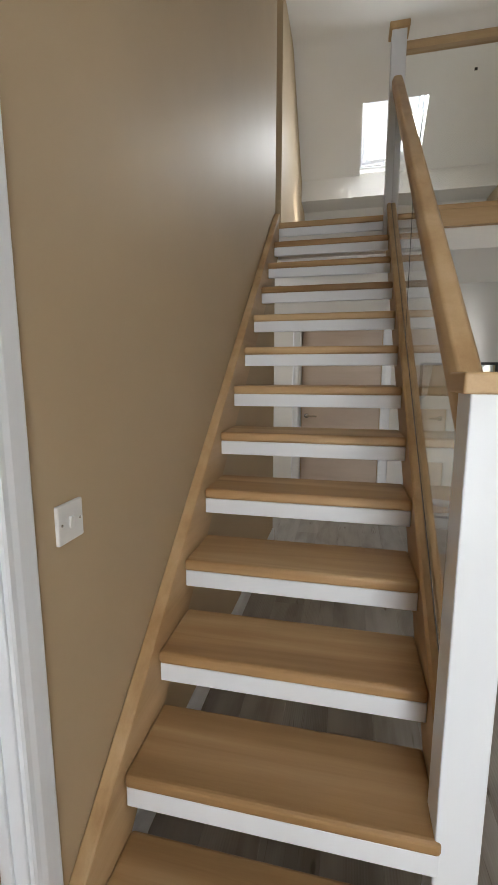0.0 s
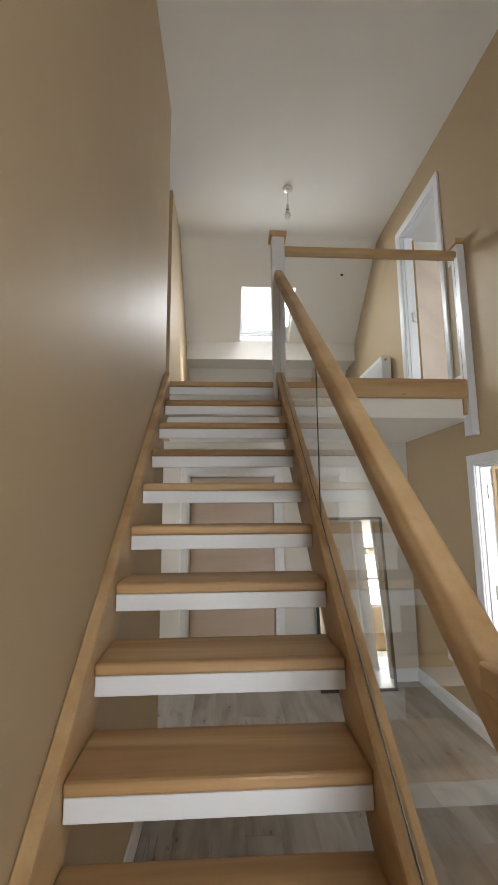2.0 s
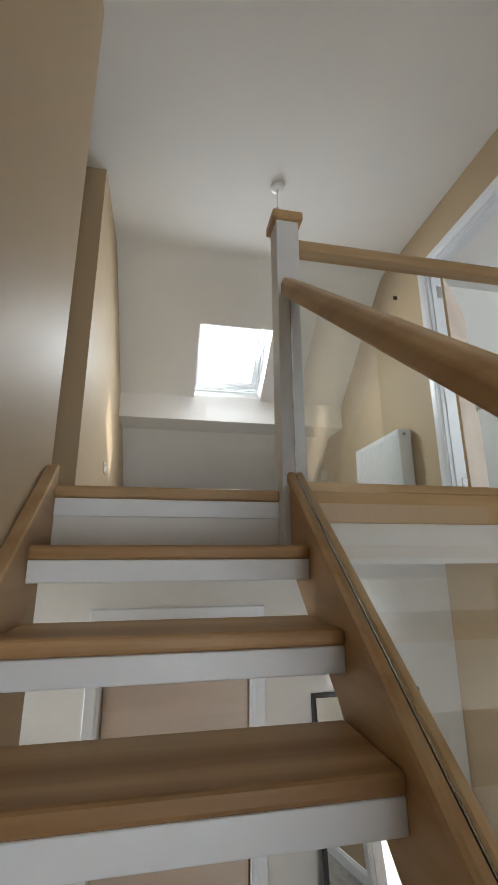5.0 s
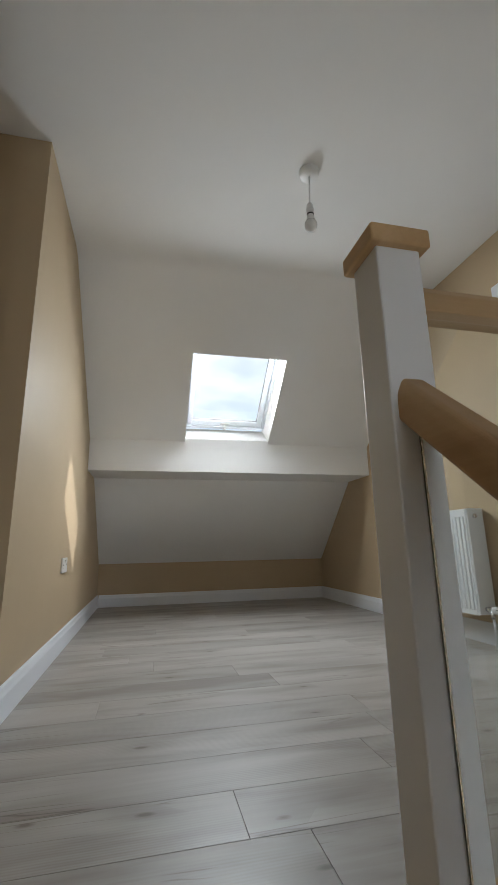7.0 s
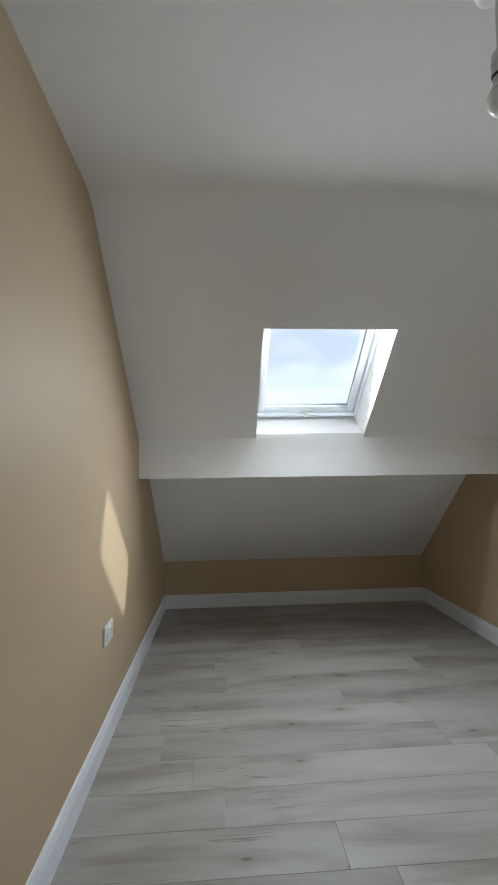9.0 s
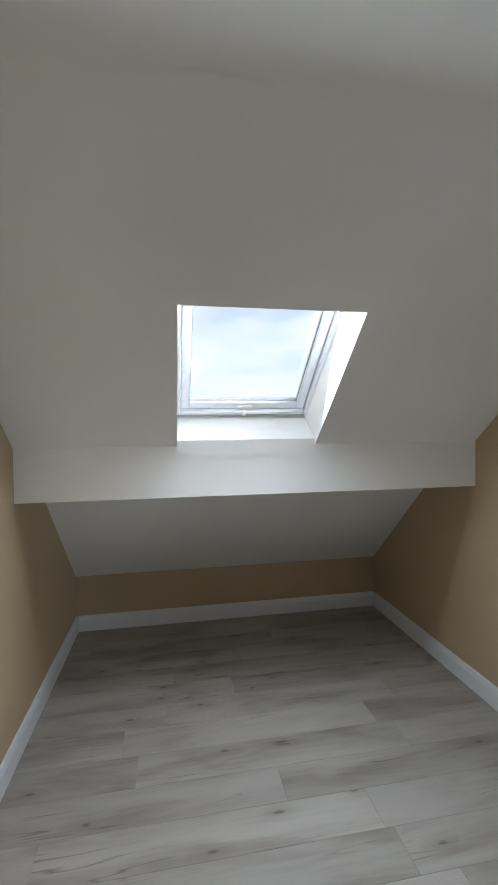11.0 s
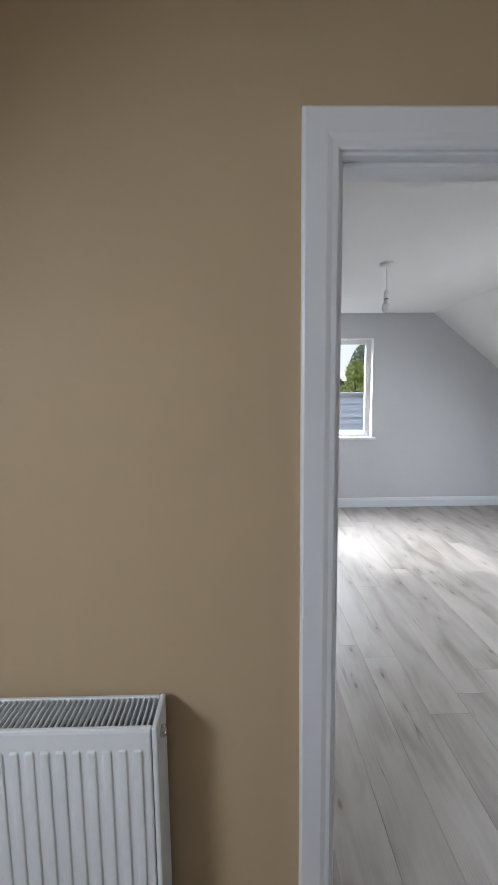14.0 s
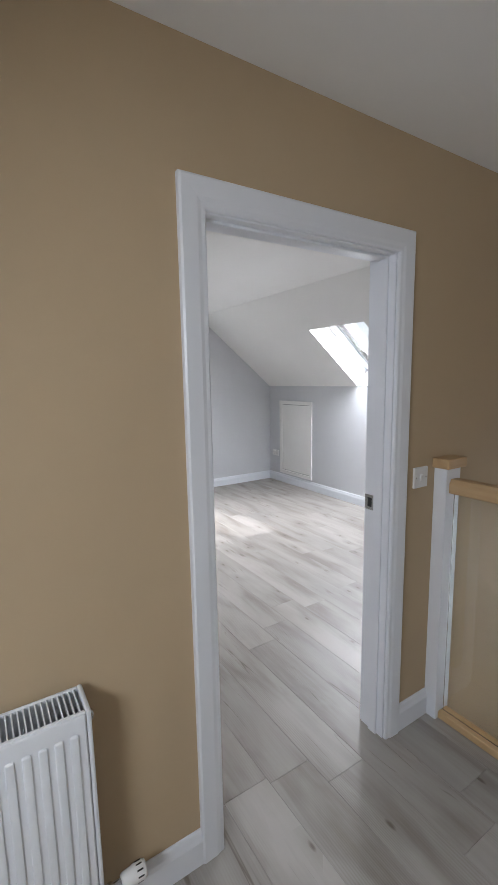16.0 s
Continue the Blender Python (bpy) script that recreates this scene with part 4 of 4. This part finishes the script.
    part("valve_ribs", bm, SEAL, head, "dark setting marks")
    for x, y, zt in ((w + 0.042, 0.08, zv - 0.04), (-0.022, 0.08, zv - 0.04)):
        part("pipe", turned(bmesh.new(), [(0.0, 0.0), (0.0075, 0.0), (0.0075, zt), (0.0, zt)], 14, "z", (x, y, 0)), GLOSS, root, "white painted pipe tail")
        part("pipe_hole", turned(bmesh.new(), [(0.0, 0.0002), (0.0115, 0.0002), (0.011, 0.0012), (0.0, 0.0012)], 16, "z", (x, y, 0)), DARK, root, "dark hole round the pipe")
    bm = bmesh.new()
    turned(bm, [(0.0, -0.022), (0.010, -0.022), (0.010, 0.0), (0.0, 0.0)], 14, "x", (0, 0.08, zv))
    turned(bm, [(0.0, -0.045), (0.012, -0.045), (0.012, -0.02), (0.009, 0.0), (0.0, 0.0)], 14, "z", (-0.022, 0.08, zv))
    part("lockshield", bm, CHROME, root, "chrome lockshield body")
    part("lockshield_cap", turned(bmesh.new(), [(0.0, 0.0), (0.013, 0.0), (0.012, 0.03), (0.0, 0.032)], 16, "z", (-0.022, 0.08, zv + 0.001)), PLASTIC, root, "white plastic cap")
    return root


rad = radiator()
RAD_FAR = 2.318
rad.matrix_world = Matrix.Translation((XW, RAD_FAR, UP)) @ Matrix(((0, -1, 0, 0), (-1, 0, 0, 0), (0, 0, 1, 0), (0, 0, 0, 1)))


# ---- pendant lamps ----
def pendant(at, label):
    root = thing("pendant_lamp", label, "pendant lamp", pose(*at), "bare bulb pendants")
    part("ceiling_rose", turned(bmesh.new(), [(0.0, 0.0), (0.05, 0.0), (0.05, -0.012), (0.047, -0.022), (0.040, -0.027), (0.008, -0.028), (0.0, -0.028)], 32), PLASTIC, root, "white plastic ceiling rose")
    bm = bmesh.new()
    turned(bm, [(0.0, -0.028), (0.0032, -0.028), (0.0034, -0.10), (0.0032, -0.19), (0.0, -0.19)], 10)
    for v in bm.verts:
        v.co.x += 0.006 * math.sin((v.co.z + 0.028) * 9)
    part("flex", bm, PLASTIC, root, "white flex")
    dx = 0.006 * math.sin(-0.162 * 9)
    part("lampholder", turned(bmesh.new(), [(0.0, -0.185), (0.009, -0.186), (0.015, -0.196), (0.0165, -0.215), (0.0165, -0.2155), (0.015, -0.216), (0.015, -0.219), (0.0185, -0.2195), (0.0185, -0.247), (0.0, -0.247)], 24, "z", (dx, 0, 0)), PLASTIC, root, "white bayonet lampholder")
    part("holder_ring", turned(bmesh.new(), [(0.0, -0.247), (0.0172, -0.247), (0.0172, -0.252), (0.0, -0.252)], 24, "z", (dx, 0, 0)), SEAL, root, "dark joint ring")
    bulb = part("bulb_base", turned(bmesh.new(), [(0.0, -0.252), (0.014, -0.252), (0.016, -0.265), (0.022, -0.285), (0.022, -0.286), (0.0, -0.286)], 24, "z", (dx, 0, 0)), PLASTIC, root, "white plastic bulb neck")
    part("bulb", turned(bmesh.new(), [(0.0, -0.2855), (0.0225, -0.286), (0.028, -0.297), (0.030, -0.310), (0.028, -0.324), (0.021, -0.336), (0.011, -0.342), (0.0, -0.343)], 28, "z", (dx, 0, 0)), OPAL, bulb, "opal bulb, switched off")
    return root


OPAL = plain("opal_bulb", (0.82, 0.82, 0.80), 0.12)
pendant((1.105, 0.938, CEIL), "bare opal bulb hanging over the landing")
pendant((4.62, 0.27, CEIL), "bare opal bulb hanging in the bedroom")


# ---- switches and sockets ----
def plate(name, label, category, m, w, h, rockers=(), holes=False):
    """Local x and z on the wall, y out of it."""
    root = thing(name, label, category, m)
    part("plate", box(bmesh.new(), (-w / 2, 0.0003, -h / 2), (w / 2, 0.010, h / 2), 0.003, 2), PLASTIC, root)
    for cx, cz, rw, rh in rockers:
        bm = prism(bmesh.new(), [(0.0095, cz - rh / 2), (0.0125, cz - rh / 2), (0.0165, cz + rh / 2), (0.0095, cz + rh / 2)], "x", cx - rw / 2, cx + rw / 2, 0.0008, 1)
        part("rocker", bm, PLASTIC, root)
    for sx in (-1, 1):
        part("screw", turned(bmesh.new(), [(0.0, 0.0098), (0.0035, 0.0098), (0.003, 0.0112), (0.0, 0.0114)], 10, "y", (sx * w * 0.36, 0, 0)), CHROME, root, "small screw head")
    return root


def double_socket(label, m):
    root = plate("wall_socket", label, "socket", m, 0.146, 0.086, [(-0.009, 0.022, 0.011, 0.018), (0.009, 0.022, 0.011, 0.018)])
    for cx in (-0.042, 0.042):
        bm = bmesh.new()
        for dx, dz, w, h in ((0, 0.004, 0.004, 0.009), (-0.011, -0.018, 0.007, 0.004), (0.011, -0.018, 0.007, 0.004)):
            box(bm, (cx + dx - w / 2, 0.0095, dz - h / 2), (cx + dx + w / 2, 0.0104, dz + h / 2))
        part("pin_holes", bm, SEAL, root, "dark pin holes")
    return root


on_left = Matrix(((0, 1, 0, 0), (-1, 0, 0, 0), (0, 0, 1, 0), (0, 0, 0, 1)))    # faces +x
on_right = Matrix(((0, -1, 0, 0), (1, 0, 0, 0), (0, 0, 1, 0), (0, 0, 0, 1)))   # faces -x
plate("light_switch", "white single rocker switch on the stair wall", "light switch", Matrix.Translation((0, -2.692, 1.137)) @ on_left, 0.088, 0.088, [(0, 0, 0.014, 0.026)])
plate("light_switch", "white single rocker switch beside the bedroom doorway", "light switch", Matrix.Translation((XW, 0.165, UP + 1.115)) @ on_right, 0.086, 0.086, [(0, 0, 0.014, 0.026)])
plate("light_switch", "white rocker switch on the passage corner", "light switch", pose(-0.31, YS, UP + 1.155, 0, 0, 180), 0.086, 0.086, [(0, 0, 0.012, 0.024)])
double_socket("white double socket low on the landing wall", Matrix.Translation((XS, 2.128, UP + 0.487)) @ on_left)
double_socket("white double socket on the grey bedroom wall", pose(6.52, KNEE_Y, UP + 0.42))
double_socket("white double socket low on the hall wall", Matrix.Translation((XW, 0.60, 0.45)) @ on_right)

# ---- loose things ----
mr = thing("standing_mirror", "tall black-framed mirror leaning against the hall wall", "mirror", pose(1.33, 1.07, 0.0, -7.2, 0, 0))
MW, MH = 0.72, 1.585
for lo, hi in (((0, 0, 0), (0.025, 0.03, MH)), ((MW - 0.025, 0, 0), (MW, 0.03, MH)), ((0.025, 0, 0), (MW - 0.025, 0.03, 0.025)), ((0.025, 0, MH - 0.025), (MW - 0.025, 0.03, MH))):
    part("mirror_frame", box(bmesh.new(), lo, hi, 0.003), BLACK, mr)
part("mirror_glass", box(bmesh.new(), (0.022, 0.010, 0.022), (MW - 0.022, 0.016, MH - 0.022)), MIRROR, mr)
part("mirror_back", box(bmesh.new(), (0.02, 0.017, 0.02), (MW - 0.02, 0.027, MH - 0.02)), DARK, mr)

sp = bmesh.new()
prism(sp, [(-0.05, 0.0), (0.055, 0.0), (0.06, 0.048), (0.01, 0.040), (-0.04, 0.052), (-0.058, 0.036)], "y", -0.035, 0.035, 0.004, 2)
tagged(new("sponge", mesh_of("sponge", sp, YELLOW)), "worn yellow sponge lying on the landing floor", "sponge").location = (1.42, 0.22, UP + 0.0005)
tagged(new("glass_sticker", mesh_of("glass_sticker", box(bmesh.new(), (1.358, 0.0085, 3.469), (1.377, 0.0108, 3.487)), BLACK)), "small black square sticker on the landing glass", "sticker")

# ---- outside ----
solid("ground", boxes(((-300, -300, -0.8), (300, 300, -0.5))), plain("distant_grass", (0.10, 0.14, 0.05), 0.95), "grass and gardens round the house", "ground")
clad = plain("blue_grey_cladding_paint", (0.50, 0.55, 0.65), 0.55)
cw = thing("cladded_dormer", "blue-grey weatherboarded dormer wall outside", "building")
part("wall", box(bmesh.new(), (11.05, -5, -0.5), (14, 7, 3.9)), clad, cw)
board = mesh_of("board", prism(bmesh.new(), [(10.955, 0.0), (11.02, 0.155), (11.04, 0.155), (11.04, 0.0)], "y", -5, 7), clad)
for i in range(9):
    ob = new("board", board)
    ob.parent, ob.location = cw, (0, 0, 3.9 - 0.15 * (i + 1))
part("roof_edge", box(bmesh.new(), (10.93, -5.05, 3.9), (14.05, 7.05, 3.98), 0.01), plain("lead_grey", (0.30, 0.31, 0.33), 0.5), cw, "grey roof edge trim")
hs = thing("neighbour_house", "rendered beige gabled house with dark slate roof", "house")
GY, GX = -0.45, 24.0
part("wall", prism(bmesh.new(), [(GY - 4, -0.5), (GY + 4, -0.5), (GY + 4, 3.7), (GY, 7.3), (GY - 4, 3.7)], "x", GX, GX + 9), plain("beige_render", (0.60, 0.53, 0.44), 0.9), hs)
slate = plain("dark_slate", (0.05, 0.055, 0.065), 0.6)
for s in (-1, 1):
    part("roof", prism(bmesh.new(), [(GY, 7.32), (GY + s * 4.3, 3.45), (GY + s * 4.3, 3.67), (GY, 7.54)], "x", GX - 0.25, GX + 9.2), slate, hs, "dark slate roof slope")


def tree(name, label, at, height, spread, dark, light, seed, conical):
    rnd = random.Random(seed)
    root = thing(name, label, "tree", pose(*at))
    bm = turned(bmesh.new(), [(0.0, 0.0), (0.2, 0.0), (0.13, height * 0.4), (0.04, height * 0.85), (0.0, height * 0.85)], 10)
    part("trunk", bm, plain(name + "_bark", (0.10, 0.075, 0.05), 0.95), root)
    mt, n, l, b = nodes_of(name + "_leaves", 0.8)
    geo = n.new("ShaderNodeNewGeometry")
    r = ramp_of(n, [(0.0, dark), (1.0, light)])
    l.new(geo.outputs["Random Per Island"], r.inputs["Fac"])
    l.new(r.outputs["Color"], b.inputs["Base Color"])
    verts, faces = [], []
    for i in range(2600):
        u = rnd.random()
        z = height * (0.22 + 0.78 * u)
        lim = spread * ((1 - u) * 0.95 + 0.08 if conical else math.sqrt(max(0.02, 1 - (2 * u - 1) ** 2)))
        lim *= 0.75 + 0.35 * noise.noise(Vector((z * 0.9 + seed, u * 7, seed)))
        a, q = rnd.random() * 6.283, lim * math.sqrt(rnd.random())
        lim2 = 0.8 + 0.4 * noise.noise(Vector((math.cos(a) * 1.6, math.sin(a) * 1.6, z * 0.8 + seed)))
        c = Vector((q * lim2 * math.cos(a), q * lim2 * math.sin(a), z))
        s = (0.05 + 0.07 * rnd.random()) * max(1.0, spread / 1.6)
        d1_ = Vector((rnd.uniform(-1, 1), rnd.uniform(-1, 1), rnd.uniform(-1, 1))).normalized() * s
        d2_ = d1_.orthogonal().normalized() * s * 0.7
        k = len(verts)
        verts += [c - d1_, c + d2_, c + d1_, c - d2_]
        faces.append((k, k + 1, k + 2, k + 3))
    me = bpy.data.meshes.new("crown")
    me.from_pydata([tuple(v) for v in verts], [], faces)
    me.materials.append(mt)
    cr = new("crown", me)
    cr.parent = root
    return root


tree("garden_tree", "light green rounded tree behind the roofs", (20.0, -3.55, -0.5), 5.75, 1.55, (0.20, 0.26, 0.05), (0.50, 0.56, 0.16), 3, False)
for x, y, hgt, wide, seed in ((34.0, -3.3, 7.0, 1.5, 5), (36.0, -8.3, 8.0, 2.0, 8), (38.0, -10.6, 7.2, 2.4, 11), (36.0, -5.6, 6.0, 2.0, 17)):
    tree("far_tree", "grey-green rounded tree beyond the houses", (x, y, -0.5), hgt, wide, (0.13, 0.17, 0.12), (0.30, 0.36, 0.24), seed, False)


# ---- laminate boards ----
def upper_boards(parent, seed):
    """Rows along x through landing, doorway and bedroom; they run on under the wall between."""
    rnd = random.Random(seed)
    meshes = {}
    k = math.floor((KNEE_Y - 2.358) / 0.187)
    while 2.358 + k * 0.187 < BACK_Y:
        a, b = max(2.358 + k * 0.187, KNEE_Y), min(2.358 + (k + 1) * 0.187, BACK_Y)
        k += 1
        if b <= 0.115:
            x_lo, x_hi = XW + 0.06, RX
        else:
            a = max(a, 0.101)
            x_lo, x_hi = (-1.7 if a < YS else XS), (RX if a < 2.7 else XW)
        x = x_lo - rnd.random() * 1.2
        while x < x_hi:
            p, q = max(x, x_lo), min(x + 1.285, x_hi)
            x += 1.285
            if q - p < 0.01 or b - a < 0.005:
                continue
            key = (round(q - p, 4), round(b - a, 4))
            if key not in meshes:
                meshes[key] = mesh_of("plank", box(bmesh.new(), (0.0003, 0.0003, -0.012), (q - p - 0.0003, b - a - 0.0003, 0.0), 0.0008), FLOOR_X)
            ob = new("plank", meshes[key])
            ob.parent, ob.location = parent, (p, a, UP)


def boards_along_y(x_lo, x_hi, y_lo, y_hi, z, parent, seed):
    rnd = random.Random(seed)
    meshes = {}
    x = x_lo
    while x < x_hi - 0.01:
        w = min(0.187, x_hi - x)
        y = y_lo - rnd.random() * 1.2
        while y < y_hi:
            p, q = max(y, y_lo), min(y + 1.285, y_hi)
            y += 1.285
            if q - p < 0.01:
                continue
            key = (round(w, 4), round(q - p, 4))
            if key not in meshes:
                meshes[key] = mesh_of("plank", box(bmesh.new(), (0.0003, 0.0003, -0.012), (w - 0.0003, q - p - 0.0003, 0.0), 0.0008), FLOOR_Y)
            ob = new("plank", meshes[key])
            ob.parent, ob.location = parent, (x, p, z)
        x += w


floors = {o.name: o for o in scene.objects if o.name.startswith("floor_")}
upper_boards(floors["floor_landing"], 4)
for lo, hi in (((-1.7, 0.1005), (0.829, 0.1137)), ((0.83, 0.031), (1.72, 0.1137)), ((1.7205, 0.031), (XW - 0.001, 0.1137))):
    ob = new("plank", mesh_of("plank", box(bmesh.new(), (0, 0, -0.012), (hi[0] - lo[0], hi[1] - lo[1], 0), 0.0008), FLOOR_X))
    ob.parent, ob.location = floors["floor_landing"], (lo[0], lo[1], UP)
boards_along_y(0.0, XW, HALL_Y, GB, 0.0, floors["floor_ground"], 8)
boards_along_y(-1.7, 0.0, 0.1, GB, 0.0, floors["floor_ground"], 9)
boards_along_y(XW, ROOM2, HALL_Y, GB, 0.0, floors["floor_ground"], 10)
